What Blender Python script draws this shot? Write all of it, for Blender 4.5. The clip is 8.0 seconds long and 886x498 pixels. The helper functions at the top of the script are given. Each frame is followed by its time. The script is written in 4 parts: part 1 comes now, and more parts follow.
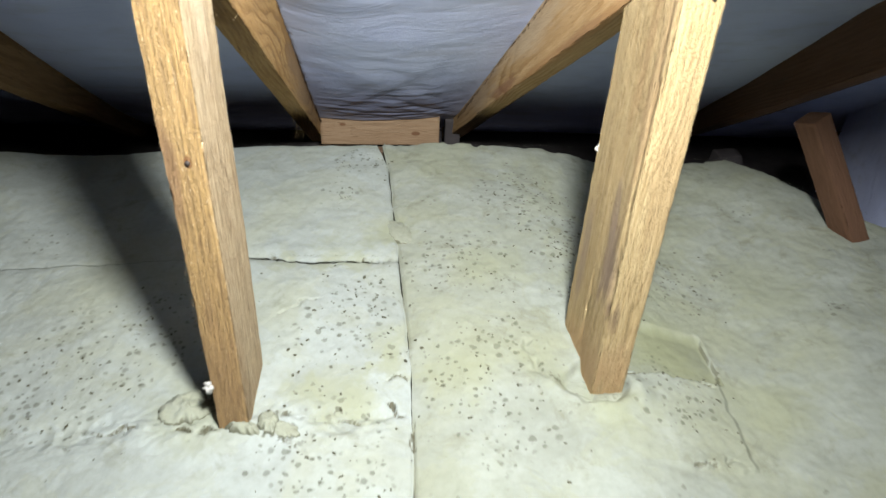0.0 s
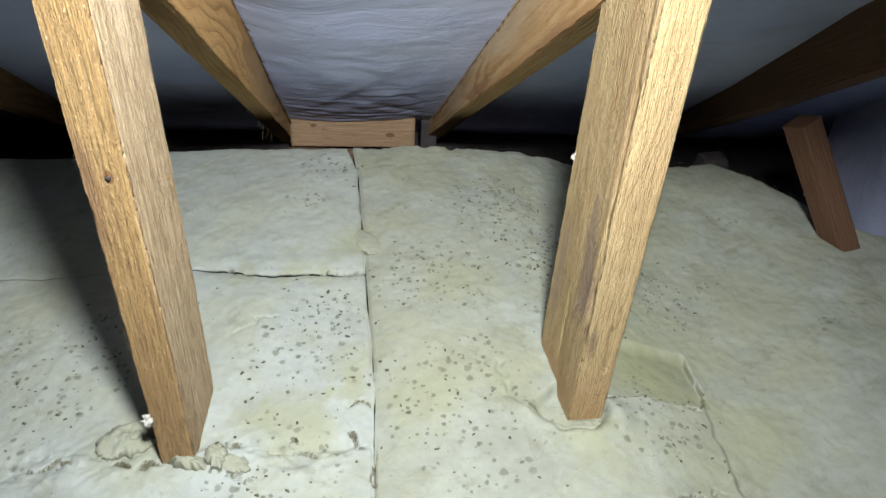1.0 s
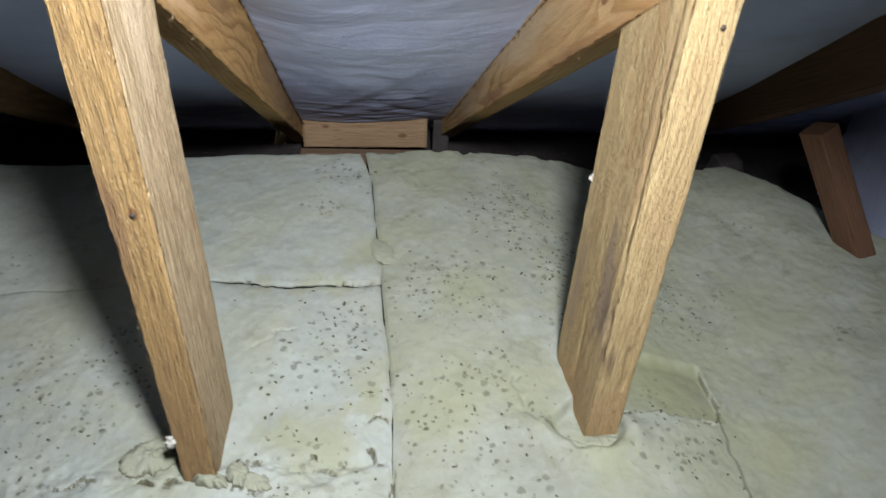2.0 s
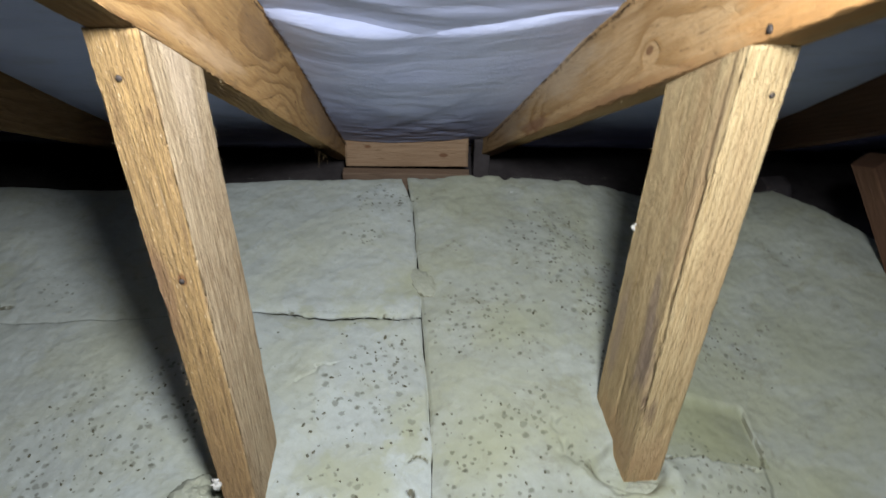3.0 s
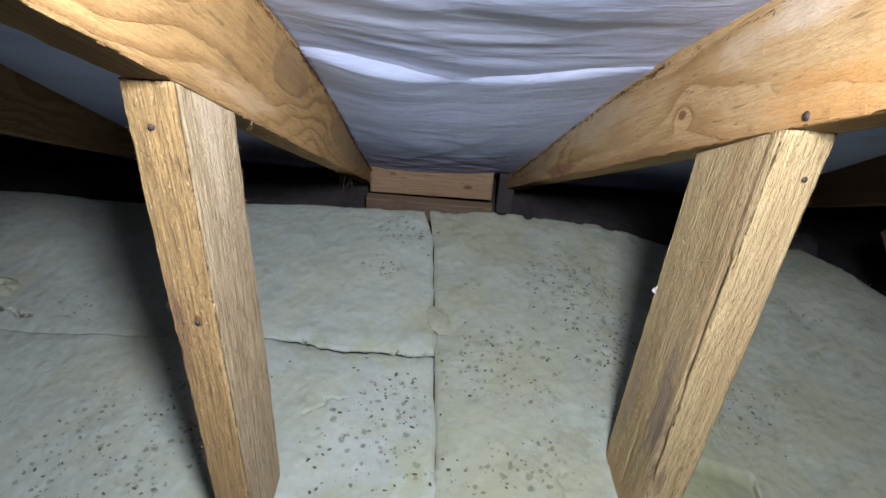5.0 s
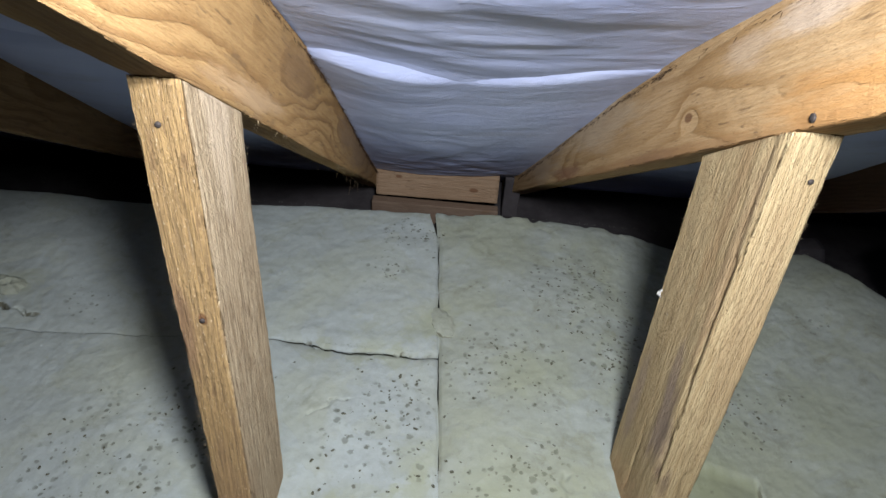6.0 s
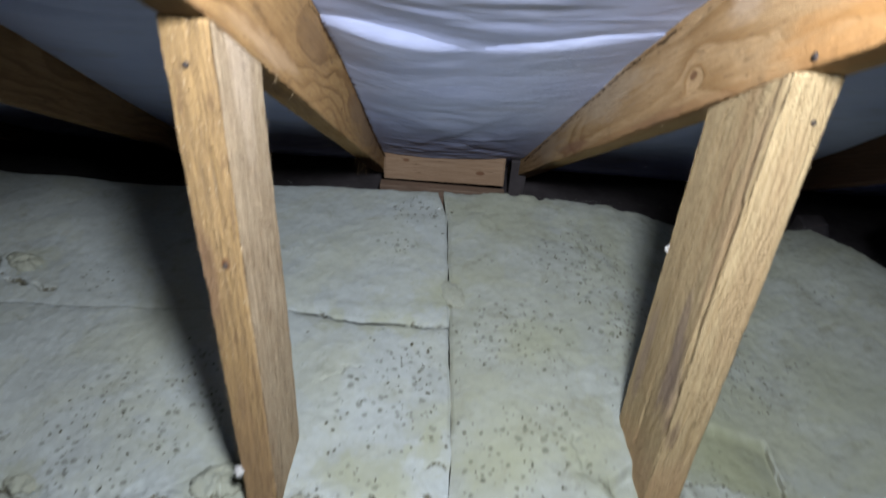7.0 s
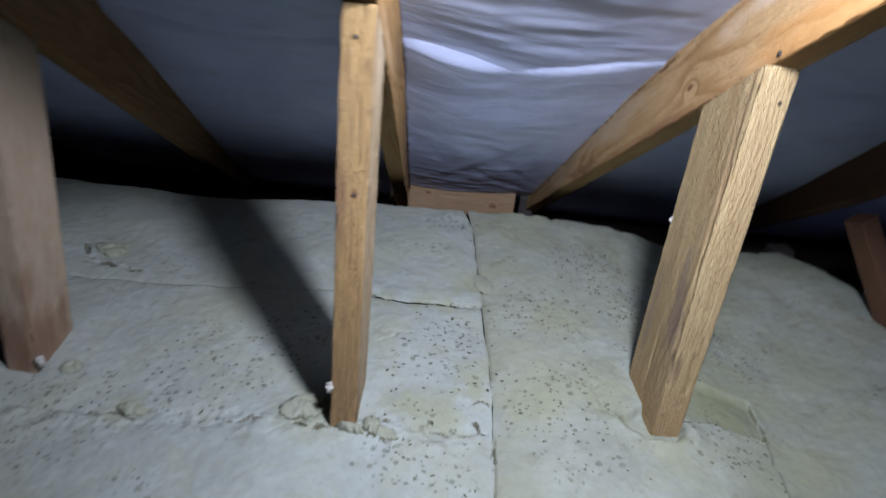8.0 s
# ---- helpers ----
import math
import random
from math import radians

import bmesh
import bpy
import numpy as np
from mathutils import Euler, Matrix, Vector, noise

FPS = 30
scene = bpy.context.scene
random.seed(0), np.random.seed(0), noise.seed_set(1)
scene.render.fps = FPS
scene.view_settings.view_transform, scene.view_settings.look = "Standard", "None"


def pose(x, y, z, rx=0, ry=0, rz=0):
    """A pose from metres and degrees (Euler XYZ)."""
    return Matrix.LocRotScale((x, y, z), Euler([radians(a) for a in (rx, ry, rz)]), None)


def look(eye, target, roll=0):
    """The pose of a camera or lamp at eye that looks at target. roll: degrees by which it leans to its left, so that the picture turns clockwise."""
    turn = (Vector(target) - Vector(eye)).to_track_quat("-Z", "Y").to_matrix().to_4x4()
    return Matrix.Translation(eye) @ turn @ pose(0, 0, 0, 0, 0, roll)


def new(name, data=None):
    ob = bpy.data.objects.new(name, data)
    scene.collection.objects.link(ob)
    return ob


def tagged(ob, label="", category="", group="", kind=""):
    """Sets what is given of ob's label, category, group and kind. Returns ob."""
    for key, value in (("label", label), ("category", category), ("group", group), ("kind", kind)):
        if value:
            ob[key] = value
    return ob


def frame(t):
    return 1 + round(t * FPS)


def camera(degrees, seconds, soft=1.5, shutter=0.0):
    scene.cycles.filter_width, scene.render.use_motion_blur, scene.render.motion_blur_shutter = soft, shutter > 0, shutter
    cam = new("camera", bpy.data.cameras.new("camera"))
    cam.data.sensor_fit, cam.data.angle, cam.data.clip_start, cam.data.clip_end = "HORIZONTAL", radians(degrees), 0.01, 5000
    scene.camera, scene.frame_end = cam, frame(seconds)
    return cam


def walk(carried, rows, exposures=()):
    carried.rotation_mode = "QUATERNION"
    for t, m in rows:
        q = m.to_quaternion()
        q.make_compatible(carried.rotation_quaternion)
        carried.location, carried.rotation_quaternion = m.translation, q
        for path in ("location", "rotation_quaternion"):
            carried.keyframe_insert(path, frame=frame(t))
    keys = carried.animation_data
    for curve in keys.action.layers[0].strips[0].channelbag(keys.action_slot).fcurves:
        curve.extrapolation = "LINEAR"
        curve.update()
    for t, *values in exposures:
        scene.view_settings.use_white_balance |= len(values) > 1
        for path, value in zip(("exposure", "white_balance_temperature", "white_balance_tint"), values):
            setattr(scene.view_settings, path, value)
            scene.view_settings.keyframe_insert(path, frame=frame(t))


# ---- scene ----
cam = camera(64.0, 8.0, shutter=1.0)
PATH = [
    (0, (-0.061, 0.057, 0.892), (0.094, 1.66, -0.294), 3.9),
    (0.5, (-0.049, 0.125, 0.876), (0.103, 1.719, -0.322), 3.9),
    (1, (-0.021, 0.144, 0.865), (0.171, 1.739, -0.326), 4.6),
    (2.5, (-0.041, 0.198, 0.947), (0.083, 1.755, -0.302), 2.8),
    (3, (-0.038, 0.22, 0.975), (0.02, 1.78, -0.275), 2.0),
    (3.5, (-0.04, 0.235, 0.997), (-0.004, 1.8, -0.247), 3.5),
    (4, (-0.041, 0.249, 1.01), (-0.016, 1.822, -0.225), 4.5),
    (4.5, (-0.041, 0.253, 1.01), (-0.027, 1.834, -0.216), 4.7),
    (6, (-0.039, 0.249, 1.005), (-0.053, 1.843, -0.203), 4.9),
    (6.5, (-0.042, 0.246, 1.005), (-0.062, 1.84, -0.203), 4.7),
    (7, (-0.046, 0.19, 0.968), (-0.07, 1.789, -0.233), 4.2),
    (7.5, (-0.101, 0.033, 0.945), (-0.095, 1.690, -0.174), 3.4),
    (8, (-0.168, -0.160, 0.937), (-0.141, 1.575, -0.056), 6.8),
]
EXPOSURES = [
    (0.0, 0.72, 6850, 10), (0.5, 0.62, 6800, 10), (1.0, 0.46, 6800, 11), (2.5, 0.08, 6650, 13), (3.0, 0.02, 6550, 13), (3.5, -0.02, 6450, 14), (4.5, -0.05, 6350, 15),
    (6.0, -0.05, 6300, 15), (6.5, -0.05, 6250, 15), (7.0, -0.05, 6150, 16), (7.5, -0.13, 6000, 18), (8.0, -0.19, 5950, 19),
]
walk(cam, [(t, look(eye, target, roll)) for t, eye, target, roll in PATH], EXPOSURES)

# ---- light: one hand torch held beside the walker, and a trace of added ambient light ----
TORCH_AT, TORCH_AIM, TORCH_WATT = (0.07, 0.26, 1.205), (-0.06, 1.25, 0.20), 142.0
torch_data = bpy.data.lights.new("torch", "SPOT")
torch_data.energy, torch_data.color = TORCH_WATT, (0.96, 0.99, 1.0)
torch_data.spot_size, torch_data.spot_blend, torch_data.shadow_soft_size = radians(120), 1.0, 0.060
torch = new("torch", torch_data)
torch.matrix_world = look(TORCH_AT, TORCH_AIM)

world = bpy.data.worlds.new("attic_world")
scene.world = world
world.use_nodes = True
world.node_tree.nodes["Background"].inputs[0].default_value = (0.10, 0.12, 0.16, 1)
world.node_tree.nodes["Background"].inputs[1].default_value = 0.01

# ---- plan: the roof falls along +y; x runs along the eave; z = 0 is the top of the wool ----
SLOPE = 0.705
ANGLE = math.atan(SLOPE)
RAFTER_H, RAFTER_W = 0.145, 0.048
RISE = RAFTER_H / math.cos(ANGLE)
RIDGE_Y, EAVE_Y = -1.0, 2.3
DECK_Z = -0.27


def under(y):
    """Height of the rafters' lower edge."""
    return 0.745 - SLOPE * (y - 0.795)


# ---- small numeric helpers ----
def hash2(ix, iy, seed):
    h = np.sin(ix * 127.1 + iy * 311.7 + seed * 74.7) * 43758.5453
    return h - np.floor(h)


def vnoise(x, y, seed=0):
    """Smooth value noise in -1..1 on arrays."""
    ix, iy = np.floor(x), np.floor(y)
    fx, fy = x - ix, y - iy
    fx, fy = fx * fx * (3 - 2 * fx), fy * fy * (3 - 2 * fy)
    a, b = hash2(ix, iy, seed), hash2(ix + 1, iy, seed)
    c, d = hash2(ix, iy + 1, seed), hash2(ix + 1, iy + 1, seed)
    return 2 * ((a * (1 - fx) + b * fx) * (1 - fy) + (c * (1 - fx) + d * fx) * fy) - 1


def fbm(x, y, seed=0, octaves=4):
    out, amp = np.zeros_like(x), 1.0
    for k in range(octaves):
        out, amp = out + amp * vnoise(x * 2 ** k, y * 2 ** k, seed + k * 13), amp * 0.5
    return out


def smooth(a, b, v):
    t = np.clip((v - a) / (b - a), 0, 1)
    return t * t * (3 - 2 * t)


def along(px, py, line):
    """Distance from points to a polyline."""
    best = np.full(px.shape, 9.0)
    for (ax, ay), (bx, by) in zip(line[:-1], line[1:]):
        dx, dy = bx - ax, by - ay
        t = np.clip(((px - ax) * dx + (py - ay) * dy) / (dx * dx + dy * dy), 0, 1)
        best = np.minimum(best, np.hypot(px - ax - t * dx, py - ay - t * dy))
    return best


def mesh_of(name, verts, faces, material, shaded=True):
    me = bpy.data.meshes.new(name)
    me.from_pydata([tuple(v) for v in verts], [], faces)
    me.materials.append(material)
    me.update()
    if shaded:
        me.polygons.foreach_set("use_smooth", [True] * len(me.polygons))
    return me


def grid_faces(nu, nv, offset=0, flip=False):
    out = []
    for i in range(nu - 1):
        for j in range(nv - 1):
            a = offset + i * nv + j
            f = (a, a + nv, a + nv + 1, a + 1)
            out.append(f[::-1] if flip else f)
    return out


def part(name, me, parent, label="", m=None):
    ob = new(name, me)
    ob.parent = parent
    if m is not None:
        ob.matrix_basis = m
    return tagged(ob, label) if label else ob


# ---- materials ----
class Nodes:
    """A short way to write node trees."""

    def __init__(self, name):
        self.mat = bpy.data.materials.new(name)
        self.mat.use_nodes = True
        self.tree = self.mat.node_tree
        self.bsdf = self.tree.nodes["Principled BSDF"]
        self.out = self.tree.nodes["Material Output"]

    def put(self, slot, value):
        if isinstance(value, bpy.types.NodeSocket):
            self.tree.links.new(value, slot)
        elif slot.type == "RGBA" and len(value) == 3:
            slot.default_value = (*value, 1)
        else:
            slot.default_value = value

    def node(self, kind, ins=None, **settings):
        n = self.tree.nodes.new(kind)
        for k, v in settings.items():
            setattr(n, k, v)
        for k, v in (ins or {}).items():
            self.put(n.inputs[k], v)
        return n

    def math(self, op, a, b=0.0, c=0.0, clamp=False):
        return self.node("ShaderNodeMath", {0: a, 1: b, 2: c}, operation=op, use_clamp=clamp).outputs[0]

    def coords(self):
        return self.node("ShaderNodeTexCoord").outputs["Object"]

    def scaled(self, v, scale, shift=(0, 0, 0)):
        return self.node("ShaderNodeMapping", {"Vector": v, "Scale": scale, "Location": shift}).outputs[0]

    def noise(self, v, scale, detail=4.0, rough=0.55, warp=0.0):
        return self.node("ShaderNodeTexNoise", {"Vector": v, "Scale": scale, "Detail": detail, "Roughness": rough, "Distortion": warp}).outputs["Fac"]

    def step(self, v, lo, hi, a=0.0, b=1.0):
        return self.node("ShaderNodeMapRange", {"Value": v, "From Min": lo, "From Max": hi, "To Min": a, "To Max": b}, interpolation_type="SMOOTHSTEP").outputs[0]

    def mix(self, f, a, b, blend="MIX"):
        n = self.node("ShaderNodeMix", data_type="RGBA", blend_type=blend)
        self.put(n.inputs[0], f)
        self.put(n.inputs[6], a)
        self.put(n.inputs[7], b)
        return n.outputs[2]

    def bump(self, height, distance, strength=1.0, normal=None):
        ins = {"Height": height, "Distance": distance, "Strength": strength}
        if normal is not None:
            ins["Normal"] = normal
        return self.node("ShaderNodeBump", ins).outputs[0]

    def done(self, colour, rough, normal=None, **more):
        self.put(self.bsdf.inputs["Base Color"], colour)
        self.put(self.bsdf.inputs["Roughness"], rough)
        if normal is not None:
            self.put(self.bsdf.inputs["Normal"], normal)
        for k, v in more.items():
            self.put(self.bsdf.inputs[k], v)
        return self.mat


def timber_material(name, pale, dark, stain, pith, ring=0.0045, seed=0.0, sawn=1.0, knots=(), grey=0.25, rough_edge=None, rings=0.55, fleck=0.64, stains=()):
    """Softwood. The grain runs along the object's x; pith: where the log's heart lies across it; knots: (x, y, z, radius)."""
    n = Nodes(name)
    bleached = tuple(min(0.7, c * 1.3) for c in pale)
    co = n.coords()
    wob = n.node("ShaderNodeTexNoise", {"Vector": n.scaled(co, (2.2, 7, 7), (seed, seed * 1.7, 0)), "Scale": 1.0, "Detail": 2.0}).outputs["Color"]
    off = n.node("ShaderNodeVectorMath", {0: wob, 1: (0.5, 0.5, 0.5)}, operation="SUBTRACT").outputs[0]
    off = n.node("ShaderNodeVectorMath", {0: off, "Scale": 0.055}, operation="SCALE").outputs[0]
    bent = n.node("ShaderNodeVectorMath", {0: co, 1: off}, operation="ADD").outputs[0]
    sep = n.node("ShaderNodeSeparateXYZ", {0: bent}).outputs
    dy, dz = n.math("SUBTRACT", sep[1], pith[0]), n.math("SUBTRACT", sep[2], pith[1])
    r = n.math("SQRT", n.math("ADD", n.math("MULTIPLY", dy, dy), n.math("MULTIPLY", dz, dz)))
    r = n.math("ADD", r, n.math("MULTIPLY", sep[0], 0.012))
    knot_mask = None
    for kx, ky, kz, kr in knots:
        d = n.node("ShaderNodeVectorMath", {0: co, 1: (kx, ky, kz)}, operation="SUBTRACT").outputs[0]
        d = n.node("ShaderNodeVectorMath", {0: d, 1: (0.55, 1, 1)}, operation="MULTIPLY").outputs[0]
        d = n.node("ShaderNodeVectorMath", {0: d}, operation="LENGTH").outputs["Value"]
        r = n.math("ADD", r, n.math("MULTIPLY", n.step(d, kr * 4.0, 0.0), kr * 1.2))
        m = n.step(d, kr * 1.15, kr * 0.75)
        knot_mask = m if knot_mask is None else n.math("MAXIMUM", knot_mask, m)
    phase = n.math("FRACT", n.math("DIVIDE", r, ring))
    late = n.math("MULTIPLY", n.step(phase, 0.35, 0.9), n.step(phase, 1.0, 0.93))
    fibre = n.noise(n.scaled(co, (14, 260, 260), (seed, 0, 0)), 1.0, 3.0, 0.6)
    blotch = n.noise(n.scaled(co, (3, 9, 9), (0, seed, seed)), 1.0, 4.0, 0.6)
    grime = n.noise(n.scaled(co, (7, 30, 30), (seed * 3, 0, 0)), 1.0, 5.0, 0.65)
    if rough_edge is not None:
        # the narrow front edge is coarser and browner than the broad sides
        z_at, tone = rough_edge
        z_raw = n.node("ShaderNodeSeparateXYZ", {0: co}).outputs[2]
        pale = n.mix(n.step(z_raw, z_at + 0.004, z_at + 0.0015), pale, tone)
    # the rings show boldly in places and are worn pale in others
    bold = n.step(n.noise(n.scaled(co, (2.4, 6, 6), (seed * 2, 0, 0)), 1.0, 2.0, 0.5), 0.40, 0.62, 0.25, 1.0)
    col = n.mix(n.math("MULTIPLY", n.math("MULTIPLY", late, rings), bold), pale, dark)
    col = n.mix(n.step(fibre, 0.42, 0.62, 0.0, 0.45 if sawn > 1 else 0.35), col, dark)
    streak = n.noise(n.scaled(co, (7, 120, 120), (seed * 2, 0, 0)), 1.0, 3.0, 0.6)
    col = n.mix(n.step(streak, 0.5, 0.68, 0.0, 0.22), col, stain)
    col = n.mix(n.step(blotch, 0.48, 0.72, 0.0, 0.45), col, stain)
    col = n.mix(n.step(grime, 0.6, 0.74, 0.0, grey), col, (0.075, 0.055, 0.04))
    flecks = n.noise(n.scaled(co, (24, 190, 190), (0, 0, seed)), 1.0, 2.0, 0.5)
    col = n.mix(n.step(flecks, fleck, fleck + 0.08, 0.0, 0.6), col, (0.13, 0.078, 0.04))
    speck = n.noise(n.scaled(co, (160, 620, 620), (seed, seed, 0)), 1.0, 2.0, 0.6)
    col = n.mix(n.step(speck, 0.52, 0.72, 0.0, 0.35), col, dark)
    col = n.mix(n.step(speck, 0.42, 0.28, 0.0, 0.25), col, pale)
    ridge = tick = None
    if sawn > 1:
        # raised fibres of a coarse saw catch the dirt; torn ends stand pale
        ridge = n.noise(n.scaled(co, (5, 760, 760), (seed * 4, 0, 0)), 1.0, 1.5, 0.5, 0.2)
        tick = n.noise(n.scaled(co, (190, 520, 520), (seed * 6, seed, 0)), 1.0, 2.0, 0.6)
        deep = 0.55 if rough_edge else 0.40
        col = n.mix(n.step(ridge, 0.50, 0.62, 0.0, deep), col, tuple(c * 0.75 for c in dark))
        col = n.mix(n.step(ridge, 0.44, 0.34, 0.0, 0.45), col, pale)
        col = n.mix(n.step(tick, 0.58, 0.70, 0.0, 0.40), col, dark)
        col = n.mix(n.step(tick, 0.38, 0.28, 0.0, 0.55), col, bleached)
    # soaked, bleached or shaded places: where, reach along and across, tone, strength
    for (sx, sy, sz), long, wide, tone, strength in stains:
        d = n.node("ShaderNodeVectorMath", {0: co, 1: (sx, sy, sz)}, operation="SUBTRACT").outputs[0]
        d = n.node("ShaderNodeVectorMath", {0: d, 1: (1 / long, 1 / wide, 1 / wide)}, operation="MULTIPLY").outputs[0]
        d = n.node("ShaderNodeVectorMath", {0: d}, operation="LENGTH").outputs["Value"]
        d = n.math("ADD", d, n.math("MULTIPLY_ADD", grime, 1.6, -0.8))
        d = n.math("ADD", d, n.math("MULTIPLY_ADD", streak, 0.8, -0.4))
        col = n.mix(n.step(d, 1.05, 0.35, 0.0, strength), col, tone)
    if knot_mask is not None:
        col = n.mix(n.math("MULTIPLY", knot_mask, 0.75), col, (0.13, 0.055, 0.025))
    # saw marks run across the grain, fibres along it
    saw = n.noise(n.scaled(co, (420, 9, 9), (seed, 0, 0)), 1.0, 2.0, 0.5)
    tooth = n.noise(n.scaled(co, (30, 330, 330), (0, seed, 0)), 1.0, 4.0, 0.7)
    nrm = n.bump(saw, 0.0004 * sawn)
    nrm = n.bump(tooth, 0.0028 * sawn, 1.0, nrm)
    nrm = n.bump(streak, 0.0015 * sawn, 0.7, nrm)
    nrm = n.bump(late, 0.0006, 0.8, nrm)
    torn = n.noise(n.scaled(co, (70, 240, 240), (seed * 5, 0, seed)), 1.0, 3.0, 0.7)
    nrm = n.bump(torn, 0.0011 * (sawn - 0.4), 0.7, nrm)
    nrm = n.bump(speck, 0.0012 * sawn, 0.8, nrm)
    if ridge is not None:
        nrm = n.bump(ridge, -0.0020, 0.7, nrm)
        nrm = n.bump(tick, -0.0009, 0.7, nrm)
    return n.done(col, n.step(blotch, 0.3, 0.7, 0.7, 0.9), nrm, **{"Specular IOR Level": 0.18})


# where mice and damp have left the wool most dirty: x, y, reach
SOILED = ((-0.13, 1.62, 0.09), (-0.17, 1.48, 0.06), (0.30, 1.24, 0.08), (0.47, 1.26, 0.09), (-0.11, 1.10, 0.10), (-0.13, 1.02, 0.15), (0.09, 1.20, 0.15), (0.24, 1.48, 0.13), (0.42, 1.28, 0.16), (0.36, 1.16, 0.14), (0.52, 1.20, 0.13), (0.30, 1.36, 0.12), (0.45, 0.84, 0.12), (-0.58, 0.92, 0.20), (-0.45, 1.08, 0.12), (0.12, 0.86, 0.22), (-0.16, 0.76, 0.16), (-0.85, 0.80, 0.2))


# where damp yellowed it, plus painted shading at the cross joint: x, y, reach
YELLOWED_AND_SHADED = ((0.46, 0.97, 0.09), (0.47, 0.95, 0.08), (0.43, 1.02, 0.09), (-0.03, 1.32, 0.06), (-0.12, 1.215, 0.04), (-0.20, 1.215, 0.04), (-0.27, 1.225, 0.035), (-0.09, 0.85, 0.07), (-0.20, 0.86, 0.06), (-0.05, 0.93, 0.045), (0.05, 0.88, 0.09), (0.20, 0.90, 0.07), (0.30, 0.80, 0.06), (-0.98, 1.38, 0.07), (-0.72, 0.83, 0.06),
            (0.44, 1.02, 0.12), (0.45, 0.99, 0.09), (0.30, 0.84, 0.10), (-0.14, 0.86, 0.09), (-0.07, 1.31, 0.06), (-0.06, 0.98, 0.06), (-0.36, 0.82, 0.10), (-0.17, 1.26, 0.07), (0.08, 0.95, 0.12), (0.16, 1.18, 0.10), (0.75, 1.20, 0.16), (0.60, 0.85, 0.12))


def wool_material(name, film, shade, yellow, damp, torn=0.9):
    """Old mineral wool: pale felted skin, yellower where it is torn or damp, with soft dirt spots in clusters. torn:
    how far steep sides are darkened for shade.
    """
    n = Nodes(name)
    co = n.coords()
    big = n.noise(co, 2.8, 5.0, 0.62, 0.6)
    mid = n.noise(co, 8.0, 6.0, 0.65, 0.3)
    fine = n.noise(co, 70.0, 5.0, 0.7)
    col = n.mix(n.step(mid, 0.32, 0.66), shade, film)
    col = n.mix(n.step(big, 0.47 - damp * 0.08, 0.66, 0.0, 0.7), col, yellow)
    skin = n.noise(n.scaled(co, (1, 1, 0.4), (2.6, 8.4, 0)), 6.5, 6.0, 0.62, 1.1)
    peeled = n.step(skin, 0.515, 0.545)
    col = n.mix(n.math("MULTIPLY", peeled, 0.32), col, yellow)
    mould = n.noise(n.scaled(co, (1, 1, 1), (4.2, 1.1, 0)), 18.0, 6.0, 0.7, 0.5)
    col = n.mix(n.step(mould, 0.55 - damp * 0.05, 0.74, 0.0, 0.46 + damp * 0.25), col, (0.145, 0.146, 0.098))
    col = n.mix(n.step(fine, 0.40, 0.74, 0.0, 0.22), col, (0.155, 0.160, 0.130))
    for x, y, reach in YELLOWED_AND_SHADED:
        d = n.node("ShaderNodeVectorMath", {0: n.scaled(co, (1, 1, 0)), 1: (x, y, 0)}, operation="DISTANCE").outputs["Value"]
        d = n.math("ADD", d, n.math("MULTIPLY_ADD", mould, 0.16, -0.08))
        d = n.math("ADD", d, n.math("MULTIPLY_ADD", mid, 0.10, -0.05))
        col = n.mix(n.step(d, reach, reach * 0.2, 0.0, 0.48), col, (0.226, 0.242, 0.162))
    # torn-open square beside the pale post shows the olive inside
    place = n.node("ShaderNodeSeparateXYZ", {0: co}).outputs
    wx = n.math("ADD", place[0], n.math("MULTIPLY_ADD", mould, 0.03, -0.015))
    wy = n.math("ADD", place[1], n.math("MULTIPLY_ADD", mould, 0.03, -0.015))
    inside = n.math("MULTIPLY", n.math("MULTIPLY", n.step(wx, 0.335, 0.36), n.step(wx, 0.548, 0.543)), n.math("MULTIPLY", n.step(wy, 0.900, 0.906), n.step(wy, 1.045, 1.025)))
    col = n.mix(n.math("MULTIPLY", inside, 0.55), col, (0.150, 0.160, 0.092))
    # steep sides of cracks, joints and rims are darkened in place of shade
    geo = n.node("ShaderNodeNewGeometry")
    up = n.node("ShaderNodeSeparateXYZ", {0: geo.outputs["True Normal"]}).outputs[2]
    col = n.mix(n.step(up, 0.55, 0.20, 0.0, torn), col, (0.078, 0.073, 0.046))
    dirty = None
    flat = n.scaled(co, (1, 1, 0))
    for x, y, reach in SOILED:
        d = n.node("ShaderNodeVectorMath", {0: flat, 1: (x, y, 0)}, operation="DISTANCE").outputs["Value"]
        m = n.step(d, reach, reach * 0.3)
        dirty = m if dirty is None else n.math("MAXIMUM", dirty, m)
    clump = n.noise(n.scaled(co, (1, 1, 1), (7.7, 3.3, 0)), 5.0, 4.0, 0.6)
    dirty = n.math("ADD", n.math("MULTIPLY", dirty, 0.34), clump)
    warp = n.node("ShaderNodeTexNoise", {"Vector": flat, "Scale": 110.0, "Detail": 2.0}).outputs["Color"]
    flat = n.node("ShaderNodeVectorMath", {0: n.node("ShaderNodeVectorMath", {0: warp, "Scale": 0.009}, operation="SCALE").outputs[0], 1: flat}, operation="ADD").outputs[0]
